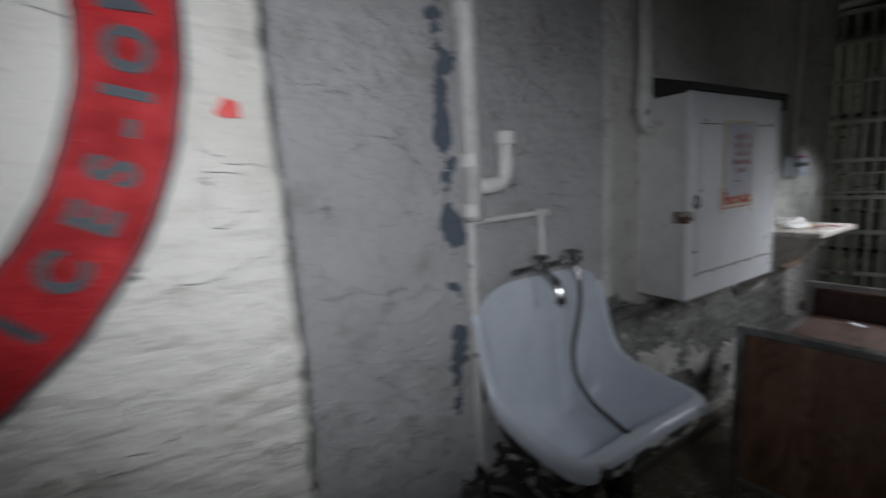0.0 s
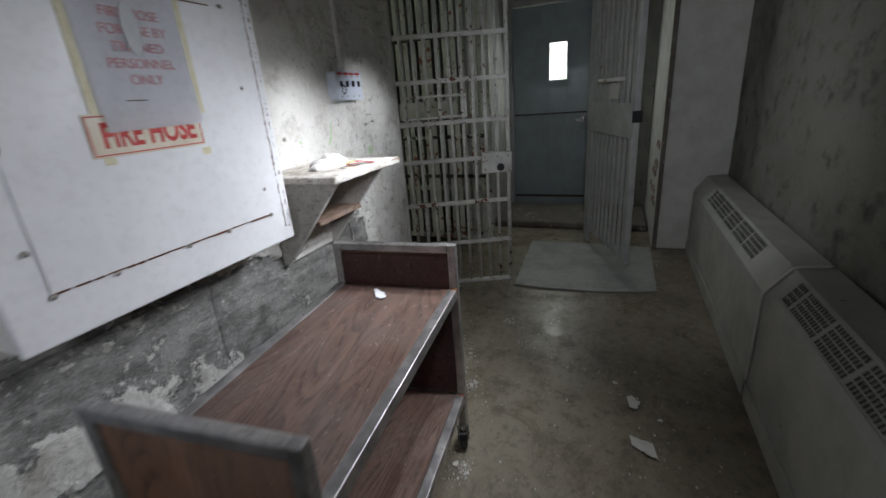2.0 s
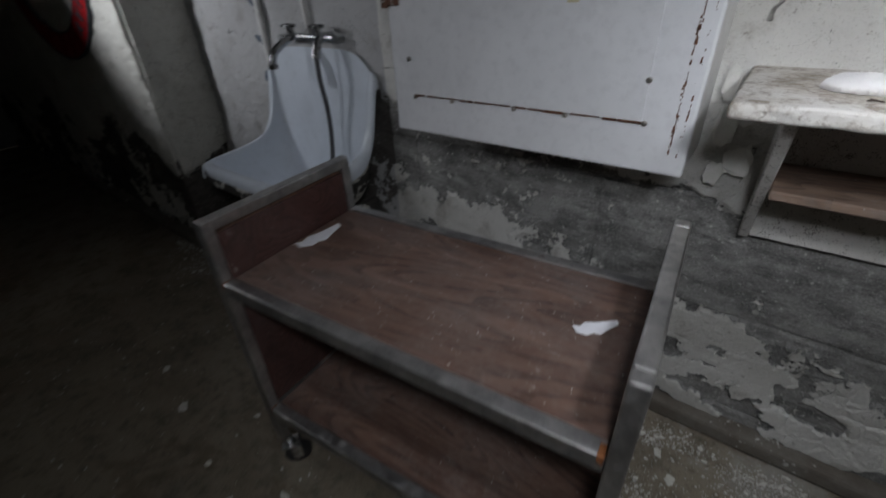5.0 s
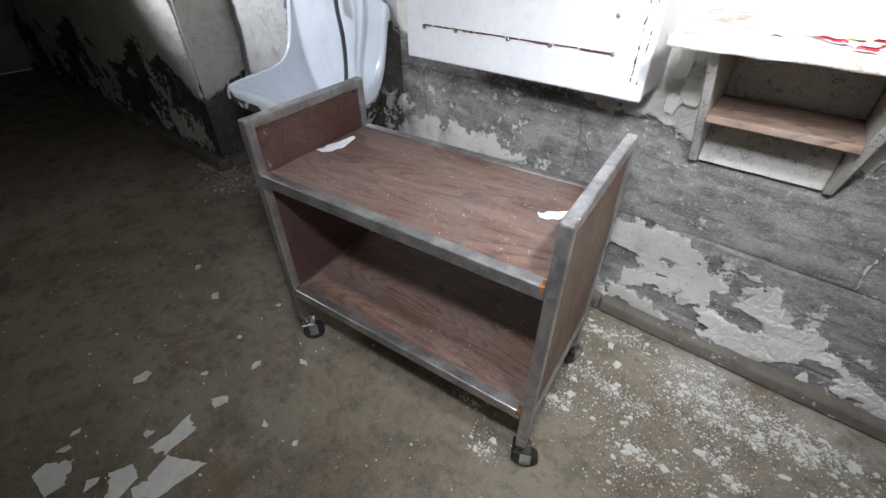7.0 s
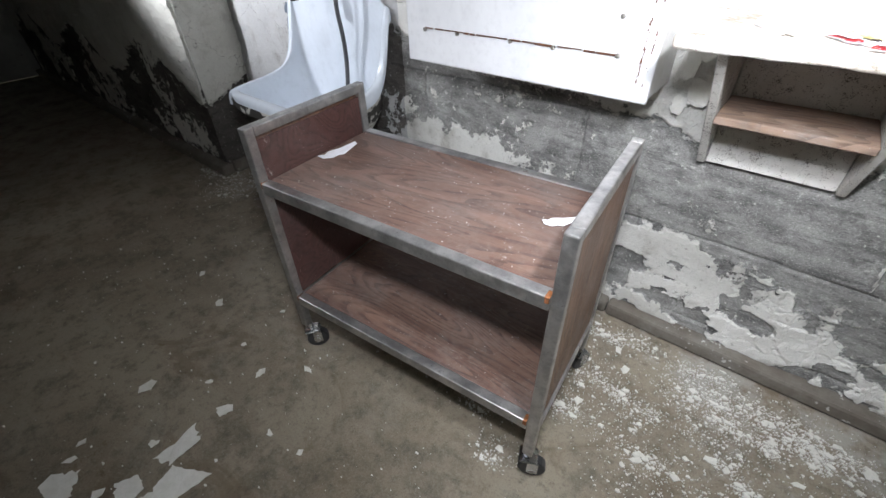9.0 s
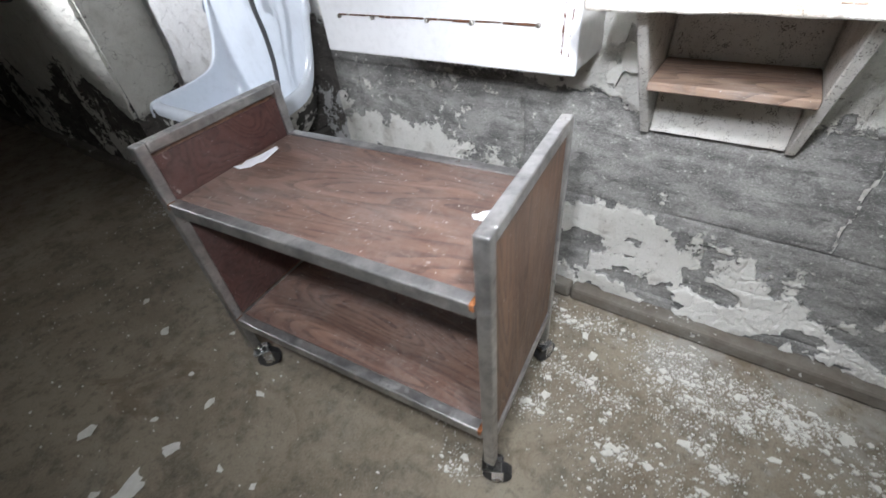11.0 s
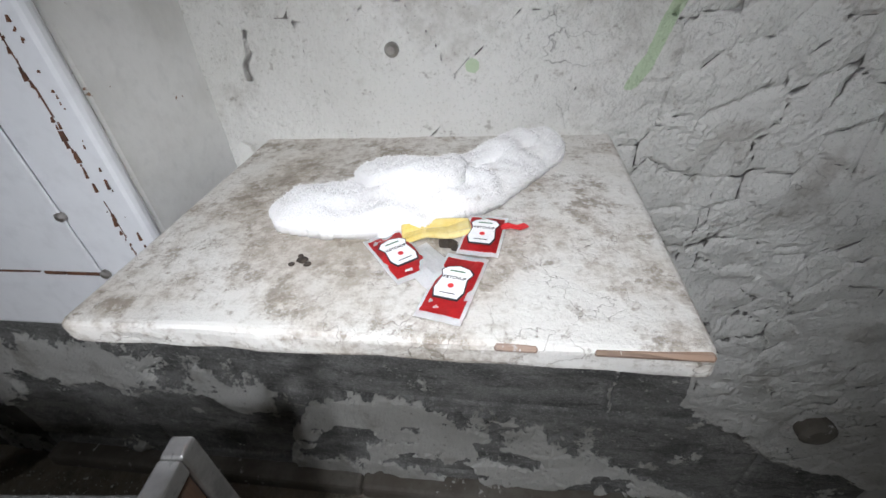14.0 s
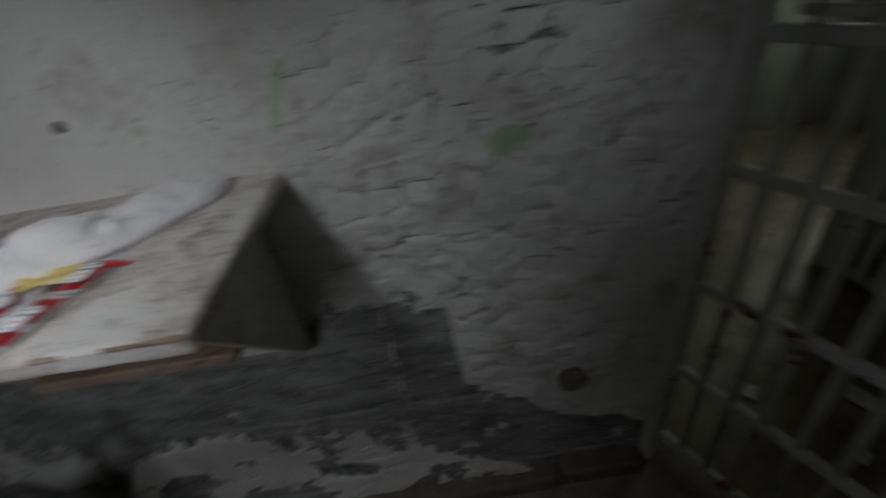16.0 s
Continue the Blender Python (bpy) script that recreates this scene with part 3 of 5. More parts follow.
def north_fields(P):
    x, z = P[..., 0], P[..., 2]
    zb = np.interp(x, [1.3, 1.85, 2.0, 2.6, 2.8, 3.6, 3.72, 4.28, 4.37, 4.39, 4.47, 4.6, 4.86], [0.2, 0.25, 0.85, 0.9, 0.8, 0.78, 0.74, 0.76, 0.72, 0.5, 0.42, 0.31, 0.22])
    coat = np.clip((z - zb) / 0.10, -1.2, 1.2) + 0.9 * fbm(x, z, 9, 4, 3.0)
    band = np.exp(-((z - np.interp(x, [2.6, 3.3, 3.7, 4.1, 4.6], [0.48, 0.42, 0.33, 0.27, 0.16])) / 0.13) ** 2)
    flakes = 3.4 * fbm(x, z * 1.2, 6.5, 7, 11.0) + 1.5 * band * np.interp(x, [2.6, 3.4, 3.62, 4.15, 4.35, 4.7], [0.8, 0.85, 0.95, 0.85, 0.6, 0.5]) - 0.7
    coat = np.where(z < zb, np.maximum(coat, np.where(x > 3.46, 0.5 * flakes - 0.4, 0.5 * flakes)), coat)
    # the broad sheet of white paint left along the foot of the wall
    zt = np.interp(x, [3.40, 3.48, 3.56, 3.75, 4.0, 4.12, 4.15, 4.24, 4.36, 4.58, 4.75], [0.0, 0.26, 0.40, 0.425, 0.38, 0.35, 0.23, 0.26, 0.17, 0.09, 0.0])
    left = np.clip((zt - z) / 0.05, -1.2, 0.6) + 0.5 * fbm(x, z, 12, 5, 17.0) - 9.0 * np.maximum(0, fbm(x, z * 1.5, 10, 6, 41.0) + 0.03)
    coat = np.where(z < zb, np.maximum(coat, left), coat)
    mortar = (np.abs(x - 4.245 - 0.004 * np.sin(z * 60)) < 0.0045) & (z > 0.43) & (z < 0.73)
    coat = np.where(mortar, 0.1, coat)
    # the strip of thick plaster beside the opening
    strip = (x > 4.385) & (x < 4.56) & (z > 0.47 - 0.5 * (x - 4.385)) & (z < 0.72)
    coat = np.where(strip, np.maximum(coat, 0.5 + fbm(x, z, 12)), coat)
    green = np.exp(-(((x - 4.16 - (z - 1.11) * 0.42 - 0.02 * fbm(x, z, 12, 3, 61.0)) / 0.011) ** 2)) * (smooth01(z, 1.107, 1.117) * (1 - smooth01(z, 1.2, 1.23)))
    green = np.maximum(green, np.exp(-((x - 4.515) / 0.045) ** 2 - ((z - 1.045) / 0.03) ** 2))
    green = np.maximum(green, 0.8 * np.exp(-((x - 3.974) / 0.012) ** 2 - ((z - 1.147) / 0.012) ** 2))
    blue = np.exp(-((x - 1.885 - 0.03 * fbm(z, x, 5, 3, 71.0)) / 0.05) ** 2) * (0.52 + 2.4 * fbm(x, z, 13, 6, 5.0)) * smooth01(z, 0.5, 0.75)
    blue = np.maximum(blue, np.exp(-((x - 1.9) / 0.07) ** 2 - ((z - 1.22) / 0.06) ** 2) * (0.8 + fbm(x, z, 14, 4, 2.0)))
    for bx, bz, rx, rz in ((1.97, 1.77, 0.06, 0.06), (1.87, 1.86, 0.06, 0.04), (1.9, 0.83, 0.06, 0.05), (1.88, 1.55, 0.045, 0.1)):
        blue = np.maximum(blue, np.exp(-((x - bx) / rx) ** 2 - ((z - bz) / rz) ** 2) * (0.75 + 1.2 * fbm(x, z, 14, 5, bz * 7)))
    # the one open crack beside the cabinet
    split = np.abs(x - 3.682 - 0.2 * (z - 1.17) - 0.02 * fbm(x, z, 30, 3, 51.0)) + 0.01 * ((z < 1.137) | (z > 1.2))
    crack = np.minimum(crazing(x, z)[0], 0.3 * split) + 0.01 * (z < zb - 0.03)
    return {"coat": coat, "green": green, "blue": blue, "crack": crack}


def north_relief(P, f):
    x, z = P[..., 0], P[..., 2]
    on = smooth01(f["coat"], -0.1, 0.1)
    edge, lift, patch = crazing(x, z)
    rough = np.interp(x, [1.3, 2.6, 4.1, 4.25, 4.9], [0.026, 0.015, 0.015, 0.034, 0.034])
    lumps = rough * (fbm(x, z, 7, 7, 1.0) + 0.5 * np.abs(fbm(x, z, 21, 5, 6.0))) + 0.006 * lift - (0.0015 + 0.0025 * patch) * (1 - smooth01(edge, 0.0, 0.006))
    # bed joints and upright joints of the stone
    groove = np.zeros_like(x)
    for zj in (0.42, 0.75, 0.1):
        groove = np.maximum(groove, np.exp(-((z - zj - 0.012 * fbm(x, z, 4, 3, zj * 9)) / 0.006) ** 2))
    for xj, lo, hi in ((3.40, 0.42, 0.75), (2.72, 0.42, 0.75), (3.05, 0.1, 0.42), (3.85, 0.1, 0.42), (4.6, 0.1, 0.42)):
        groove = np.maximum(groove, np.exp(-((x - xj - 0.012 * fbm(z, x, 4, 3, xj)) / 0.006) ** 2) * ((z > lo) & (z < hi)))
    stone = 0.012 * fbm(x, z * 2.0, 5, 6, 21.0)
    return on * (0.011 + lumps) + (1 - on) * (stone - 0.008 * groove)


def pier_fields(P):
    x, z = P[..., 0] + P[..., 1], P[..., 2]
    zb = 0.55 + 0.12 * np.sin(x * 5)
    coat = np.clip((z - zb) / 0.1, -1.2, 1.2) + 1.0 * fbm(x, z, 7, 5, 13.0)
    coat = np.where(z < zb, np.maximum(coat, 2.2 * fbm(x, z, 5, 6, 31.0) - 0.15), coat)
    return {"coat": coat, "green": 0 * x, "blue": 0 * x}


def pier_relief(P, f):
    x, z = P[..., 0] + P[..., 1], P[..., 2]
    on = smooth01(f["coat"], -0.1, 0.1)
    return on * (0.008 + 0.026 * fbm(x * 0.6, z, 6, 7, 3.0) + 0.024 * np.abs(fbm(x * 0.5, z * 1.6, 13, 5, 8.0))) + (1 - on) * 0.012 * fbm(x, z, 7, 5, 9.0)


def south_fields(P):
    x, z = P[..., 0], P[..., 2]
    return {"coat": 0.55 + 1.5 * fbm(x, z, 3, 6, 4.0), "green": 0 * x, "blue": 0 * x}


def floor_fields(P):
    x, y = P[..., 0], P[..., 1]
    near_wall = np.exp(-np.maximum(0, 1.08 - y) / 0.33)
    d = near_wall * np.interp(x, [2.0, 3.3, 3.6, 4.5, 4.9, 5.2], [0.25, 0.3, 0.62, 0.66, 0.4, 0.15])
    d = np.maximum(d, 0.75 * np.exp(-((x - 1.75) / 0.5) ** 2) * np.exp(-np.maximum(0, 0.85 - y) / 0.3))
    return {"dust": np.maximum(d * (0.75 + 2.2 * fbm(x, y, 4.0, 6, 2.0)), 0)}


skin("wall_north_niche", "niche", (PIER_X + 0.004, WALL_Y, 0), (1, 0, 0), (0, 0, 1), 1.27, TOP, 0.009, north_relief, north_fields, 0.3)
skin("wall_north", "north", (2.604, WALL_Y, 0), (1, 0, 0), (0, 0, 1), 2.256, TOP, 0.0055, north_relief, north_fields, 0.3)
skin("wall_northwest", "west", (-2.4, PIER_Y, 0), (1, 0, 0), (0, 0, 1), PIER_X + 2.4, TOP, 0.010, pier_relief, pier_fields, 0.25)
skin("wall_pier_side", "west", (PIER_X + 0.002, PIER_Y + 0.006, 0), (0, 1, 0), (0, 0, 1), 0.32, TOP, 0.012, pier_relief, pier_fields, 0.03)
skin("wall_south", "south", (6.12, SOUTH_Y, 0), (-1, 0, 0), (0, 0, 1), 8.52, TOP, 0.03, lambda P, f: 0.02 * fbm(P[..., 0], P[..., 2], 3, 6, 14.0), south_fields, 0.2)
skin("floor", "floor", (-2.4, -0.9, 0), (1, 0, 0), (0, 1, 0), 9.8, 4.3, 0.025, lambda P, f: 0.006 * fbm(P[..., 0], P[..., 1], 1.2, 4, 5.0) - 0.003, floor_fields, 0.15)
solid("ceiling", (-2.5, -1.1, TOP), (7.5, 3.5, TOP + 0.15), "ceiling")
solid("wall_west", (-2.6, -1.1, 0), (-2.4, 1.2, TOP), "grey_plaster")
# the vestibule beyond the gates
solid("wall_vestibule_west", (4.55, 1.46, 0), (4.7, 3.4, TOP), "grey_plaster")
solid("wall_vestibule_north", (4.55, 3.3, 0), (7.5, 3.45, TOP), "grey_plaster")
solid("wall_pier_south", (6.13, -1.06, 0), (7.5, -0.405, TOP), "pier", 0.012)
EX = 7.33
solid("wall_east_south", (EX, -0.4, 0), (EX + 0.18, 0.16, TOP), "grey_plaster")
solid("wall_east_over_door", (EX, 0.162, 2.14), (EX + 0.18, 1.03, TOP), "grey_plaster")
solid("wall_east_middle", (EX, 1.032, 0), (EX + 0.18, 2.3, TOP), "grey_plaster")
solid("wall_east_under_window", (EX, 2.302, 0), (EX + 0.18, 3.298, 0.86), "grey_plaster")
solid("lintel", (4.9, -0.4, 2.36), (5.05, 3.29, TOP - 0.003), "grey_plaster", 0.01)
solid("wall_end", (4.862, 1.135, 0), (4.90, 1.458, TOP), "pier", 0.012)

# kerb along the foot of the north wall, broken and worn
bm = bmesh.new()
x = 2.62
random.seed(4)
while x < 4.86:
    w = min(random.uniform(0.9, 1.4), 4.86 - x)
    box(bm, (x, 1.1 + random.uniform(-0.003, 0.003), 0), (x + w - 0.003, 1.17, 0.06 + random.uniform(-0.006, 0.006)), 0.012, 2)
    x += w
tagged(part("baseboard", bm, "kerb"), kind="structure")
bm = bmesh.new()
x = -2.39
while x < 1.36:
    w = min(random.uniform(0.7, 1.2), 1.362 - x)
    box(bm, (x, 0.795 + random.uniform(-0.004, 0.004), 0), (x + w - 0.003, 0.87, 0.07 + random.uniform(-0.008, 0.008)), 0.014, 2)
    x += w
box(bm, (1.31, 0.872, 0), (1.372, 1.149, 0.068), 0.014, 2)
tagged(part("baseboard", bm, "kerb"), kind="structure")
# worn slab under the gates and the sill before the far door
bm = bmesh.new()
vs = [bm.verts.new(p) for p in ((5.20, 0.52, 0.002), (5.185, 0.28, 0.002), (5.2, 0.0, 0.002), (5.235, -0.2, 0.002), (5.29, -0.39, 0.002), (6.12, -0.395, 0.002), (6.15, 0.0, 0.002), (6.14, 0.565, 0.002))]
f = bm.faces.new(vs)
up = bmesh.ops.extrude_face_region(bm, geom=[f])["geom"]
bmesh.ops.translate(bm, verts=[g for g in up if isinstance(g, bmesh.types.BMVert)], vec=(0, 0, 0.007))
tagged(part("floor_slab", bm, "slab"), kind="structure")
solid("door_sill", (6.58, -0.39, 0.0), (EX - 0.004, 1.25, 0.06), "kerb", 0.012)

# window of the vestibule, barred, with leaves behind it
win = thing("window_1", (EX, 2.8, 0.86), "tall barred window with bright green leaves outside", "window")
win["kind"] = "structure"
part("window_sill", boxed((EX - 0.05, 2.3, 0.862), (EX + 0.12, 3.296, 0.9)), "grey_plaster", win)
bm = bmesh.new()
for y in (2.305, 3.25):
    box(bm, (EX + 0.03, y, 0.9), (EX + 0.09, y + 0.045, 2.64), 0.004)
for z in (0.9, 1.72, 2.58):
    box(bm, (EX + 0.032, 2.35, z), (EX + 0.088, 3.25, z + 0.05), 0.004)
part("window_frame", bm, "slat", win)
for i in range(5):
    part("window_bar", tubed([(EX + 0.02, 2.46 + 0.17 * i, 0.9), (EX + 0.02, 2.46 + 0.17 * i, 2.6)], 0.011, 8), "bar", win)
for i in range(6):
    part("glazing_bar", boxed((EX + 0.05, 2.35, 1.08 + 0.25 * i), (EX + 0.07, 3.25, 1.1 + 0.25 * i), 0.002), "bar", win)
for i in range(2):
    g = part("pane", boxed((EX + 0.057, 2.35, 0.95 + 0.82 * i), (EX + 0.061, 3.25, 1.72 + 0.86 * i), 0), "glass", win)
    g.visible_shadow = False
bm = bmesh.new()
bm.faces.new([bm.verts.new(p) for p in ((9.2, 1.0, -1), (9.2, 6, -1), (9.2, 6, 5), (9.2, 1.0, 5))])
tagged(part("backdrop_leaves", bm, "leaves_outside"), kind="structure")
bm = bmesh.new()
bm.faces.new([bm.verts.new(p) for p in ((8.6, -0.8, 0), (8.6, 0.99, 0), (8.6, 0.99, 4), (8.6, -0.8, 4))])
tagged(part("backdrop_sky", bm, "sky_outside"), kind="structure")

# far door with its small light
door = thing("door_1", (EX, 0.6, 0), "blue-grey steel door with a small wired light", "door")
door["kind"] = "structure"
DX = EX + 0.03
y0, y1, w0, w1, z0, z1 = 0.205, 0.985, 0.432, 0.606, 1.375, 1.725
bm = bmesh.new()
box(bm, (DX, y0, 0.004), (DX + 0.045, w0, 2.08), 0.002)
box(bm, (DX, w1, 0.004), (DX + 0.045, y1, 2.08), 0.002)
box(bm, (DX, w0, 0.004), (DX + 0.045, w1, z0), 0)
box(bm, (DX, w0, z1), (DX + 0.045, w1, 2.08), 0)
leaf = part("door_leaf", bm, "door", door)
part("seam", boxed((DX - 0.008, y0 + 0.01, 1.03), (DX - 0.001, y1 - 0.01, 1.045), 0.002), "grime", leaf)
part("kick_strip", boxed((DX - 0.01, y0 + 0.01, 0.13), (DX - 0.001, y1 - 0.01, 0.155), 0.002), "grime", leaf)
bm = bmesh.new()
for a, b in (((w0 - 0.02, z0 - 0.02), (w1 + 0.02, z0)), ((w0 - 0.02, z1), (w1 + 0.02, z1 + 0.02)), ((w0 - 0.02, z0), (w0, z1)), ((w1, z0), (w1 + 0.02, z1))):
    box(bm, (DX - 0.012, a[0], a[1]), (DX - 0.001, b[0], b[1]), 0.003)
part("light_frame", bm, "door", leaf)
g = part("pane", boxed((DX + 0.018, w0, z0), (DX + 0.022, w1, z1), 0), "glass", leaf)
g.visible_shadow = False
bm = bmesh.new()
box(bm, (DX - 0.012, 0.225, 0.93), (DX - 0.001, 0.29, 1.0), 0.003)
tube(bm, bend([(DX - 0.01, 0.255, 0.965), (DX - 0.05, 0.255, 0.965), (DX - 0.05, 0.34, 0.96)], 0.012, 3), 0.008, 8)
part("door_handle", bm, "chrome", door, "bright chrome lever handle")
bm = bmesh.new()
for a, b in (((0.1605, 0.004), (0.204, 2.135)), ((0.986, 0.004), (1.0315, 2.135)), ((0.204, 2.085), (0.986, 2.135))):
    box(bm, (EX - 0.012, a[0], a[1]), (EX + 0.1, b[0], b[1]), 0.004)
part("door_frame", bm, "slat", door)

# bricks laid bare on the pier's flank, and the dark angle at its edge
flank = bpy.data.objects["wall_pier_south"]
random.seed(9)
shared = None
for row in range(9):
    for col in range(2):
        if (row, col) not in ((0, 0), (1, 0), (1, 1), (3, 0), (4, 0), (6, 0)):
            continue
        b = boxed((-0.1, -0.004, -0.03), (0.1, 0.016, 0.03), 0.007) if shared is None else None
        if shared is None:
            ob = part("brick", b, "brick", flank, local=True)
            shared = ob.data
        else:
            ob = new("brick", shared)
            ob.parent = flank
        ob.matrix_basis = pose(6.30 + 0.215 * col + 0.1 * (row % 2), -0.405 + random.uniform(-0.004, 0.004), 0.36 + 0.075 * row, 0, random.uniform(-2, 2), 0)
solid("trim_pier_edge", (6.108, -0.437, 0.0), (6.127, -0.405, TOP - 0.003), "kerb", 0.003)

# ---- painted emblem on the north-west wall ----
EMX, EMZ, EMY = 0.514, 1.672, PIER_Y - 0.025
emblem = thing("painted_emblem", (EMX, PIER_Y, EMZ), "round red emblem with dark letters painted on plaster", "wall painting")


def annulus(r0, r1, y, wobble=0.0, thick=0.004, seg=140):
    bm = bmesh.new()
    rings = []
    for r in (r0, r1):
        for yy in (y, y + thick):
            rings.append([bm.verts.new((EMX + (r + wobble * noise.noise((9 * math.cos(a), 9 * math.sin(a), r * 9))) * math.cos(a), yy, EMZ + (r + wobble * noise.noise((9 * math.cos(a), 9 * math.sin(a), r * 9))) * math.sin(a))) for a in [2 * math.pi * k / seg for k in range(seg)]])
    for a, b in ((0, 2), (2, 3), (3, 1), (1, 0)):
        for k in range(seg):
            bm.faces.new((rings[a][k], rings[a][(k + 1) % seg], rings[b][(k + 1) % seg], rings[b][k]))
    return bm


part("ring", annulus(0.583, 0.706, EMY, 0.004, 0.03), "emblem_red", emblem)
part("inner_outline", annulus(0.576, 0.584, EMY - 0.001, 0.004, 0.03), "emblem_black", emblem, "thin black inner outline")
part("outline", annulus(0.704, 0.713, EMY - 0.001, 0.004, 0.03), "emblem_black", emblem, "thin black outline")
for ch, deg in (("V", -51), ("I", -44), ("C", -36), ("E", -28.3), ("S", -21.7), ("-", -15.8), ("I", -11.5), ("O", -6), ("B", 0.5), ("S", 8), ("A", -59), ("T", 26)):
    bm = lettering(ch, 0.08, 0.003, bold=0.0035)
    a = radians(deg)
    bm.transform(Matrix.Translation((EMX + 0.645 * math.cos(a), EMY - 0.002, EMZ + 0.645 * math.sin(a))) @ Matrix.Rotation(-a - math.pi / 2, 4, "Y") @ FACE_NORTH)
    part("letter", bm, "emblem_black", emblem)
bm = bmesh.new()
random.seed(3)
vs = [bm.verts.new((1.275 + 0.02 * math.cos(a) * random.uniform(0.6, 1.2), PIER_Y - 0.017, 1.53 + 0.02 * math.sin(a) * random.uniform(0.6, 1.2))) for a in [k * 0.7 for k in range(9)]]
f = bm.faces.new(vs)
bmesh.ops.translate(bm, verts=[g for g in bmesh.ops.extrude_face_region(bm, geom=[f])["geom"] if isinstance(g, bmesh.types.BMVert)], vec=(0, 0.016, 0))
tagged(part("paint_spot", bm, "red"), "small red paint spot on cream plaster", "paint spot")

# ---- fire hose cabinet ----
X0, X1, Y0, Z0, Z1 = 2.840, 3.613, 0.938, 0.865, 1.672
cab = thing("hose_cabinet", (3.23, 1.14, Z0), "white painted steel fire hose cabinet, scuffed, on the wall", "cabinet")
bm = boxed((X0, Y0 + 0.018, Z0), (X1, 1.165, Z1), 0.006, 2)
part("body", bm, "box_side", cab)
bm = boxed((X0 - 0.004, Y0, Z0 - 0.003), (X1 + 0.004, Y0 + 0.0165, Z1 + 0.004), 0.006, 2)
lid = part("front", bm, "enamel", cab)
PX0, PX1, PZ0, PZ1 = 2.915, 3.521, 0.968, 1.556
part("panel", boxed((PX0, Y0 - 0.0045, PZ0), (PX1, Y0 - 0.001, PZ1), 0.002), "enamel", lid)
bm = bmesh.new()
random.seed(11)
x = PX0
while x < PX1 - 0.02:
    w = random.uniform(0.015, 0.05)
    box(bm, (x, Y0 - 0.0052, PZ0 - random.uniform(0.001, 0.0045)), (min(x + w, PX1), Y0 - 0.0005, PZ0 + 0.001), 0.0005)
    x += w * random.uniform(0.9, 1.4)
z = PZ1 - 0.01
for x, w in ((PX0, 0.12), (PX0 + 0.15, 0.05), (PX1 - 0.2, 0.14)):
    box(bm, (x, Y0 - 0.0052, PZ1 - 0.001), (x + w, Y0 - 0.0005, PZ1 + 0.002), 0.0005)
tagged(part("rust_line", bm, "rust", lid, "rusted lower seam"), kind="stuff")
bm = bmesh.new()
for k in range(260):
    z = random.uniform(0.9, 1.64)
    x = random.choice((X1 - 0.03, X1 - 0.03, X1 - 0.012)) + random.gauss(0, 0.0012)
    r = random.expovariate(1 / 0.0008) + 0.0005
    tube(bm, [(x, Y0 - 0.0008, z), (x + 0.0006, Y0 - 0.0006, z + r * random.uniform(1, 5))], [min(r, 0.0022), min(r, 0.0022) * 0.5], 5)
z = 0.9
while z < 1.64:
    w = random.uniform(0.01, 0.06)
    if random.random() < 0.7:
        x = X1 - 0.03 + random.gauss(0, 0.0006)
        box(bm, (x, Y0 - 0.0007, z), (x + random.uniform(0.0008, 0.0022), Y0 + 0.002, z + w), 0.0002)
    z += w
tagged(part("rust_streak", bm, "rust", lid, "fine rust specks along the edge"), kind="stuff")
for x, z in ((2.915, 0.962), (3.04, 0.962), (3.225, 0.963), (3.355, 0.963), (3.526, 0.966), (2.9, 1.06), (3.519, 1.05), (2.895, 1.28), (2.93, 1.3), (3.515, 1.35), (3.50, 1.56), (2.95, 1.57), (3.2, 1.565)):
    bm = tubed([(x, Y0 - 0.001, z), (x, Y0 - 0.006, z), (x, Y0 - 0.008, z)], [0.006, 0.006, 0.003], 8)
    part("screw", bm, "screw", lid)
bm = bmesh.new()
box(bm, (X0 - 0.012, Y0 - 0.006, 1.185), (X0 + 0.04, Y0 - 0.0005, 1.222), 0.003)
box(bm, (X0 - 0.014, Y0 - 0.005, 1.18), (X0 - 0.0045, Y0 + 0.05, 1.225), 0.003)
tube(bm, [(X0 - 0.008, Y0 - 0.006, 1.18), (X0 - 0.008, Y0 - 0.006, 1.226)], 0.009, 8)
part("latch", bm, "latch_paint", cab, "rusty hasp latch")
ring = bmesh.new()
tube(ring, [(2.9 + 0.02 * math.cos(a), Y0 - 0.008, 1.255 + 0.02 * math.sin(a)) for a in [k * 2 * math.pi / 16 for k in range(17)]], 0.0035, 6)
tube(ring, [(2.9, Y0, 1.275), (2.9, Y0 - 0.014, 1.275)], 0.005, 6)
part("pull_ring", ring, "chrome", cab, "loose metal pull ring")
part("knockout", tubed([(X0 - 0.006, 1.03, 0.93), (X0 - 0.001, 1.03, 0.93)], 0.022, 14), "box_side", cab)

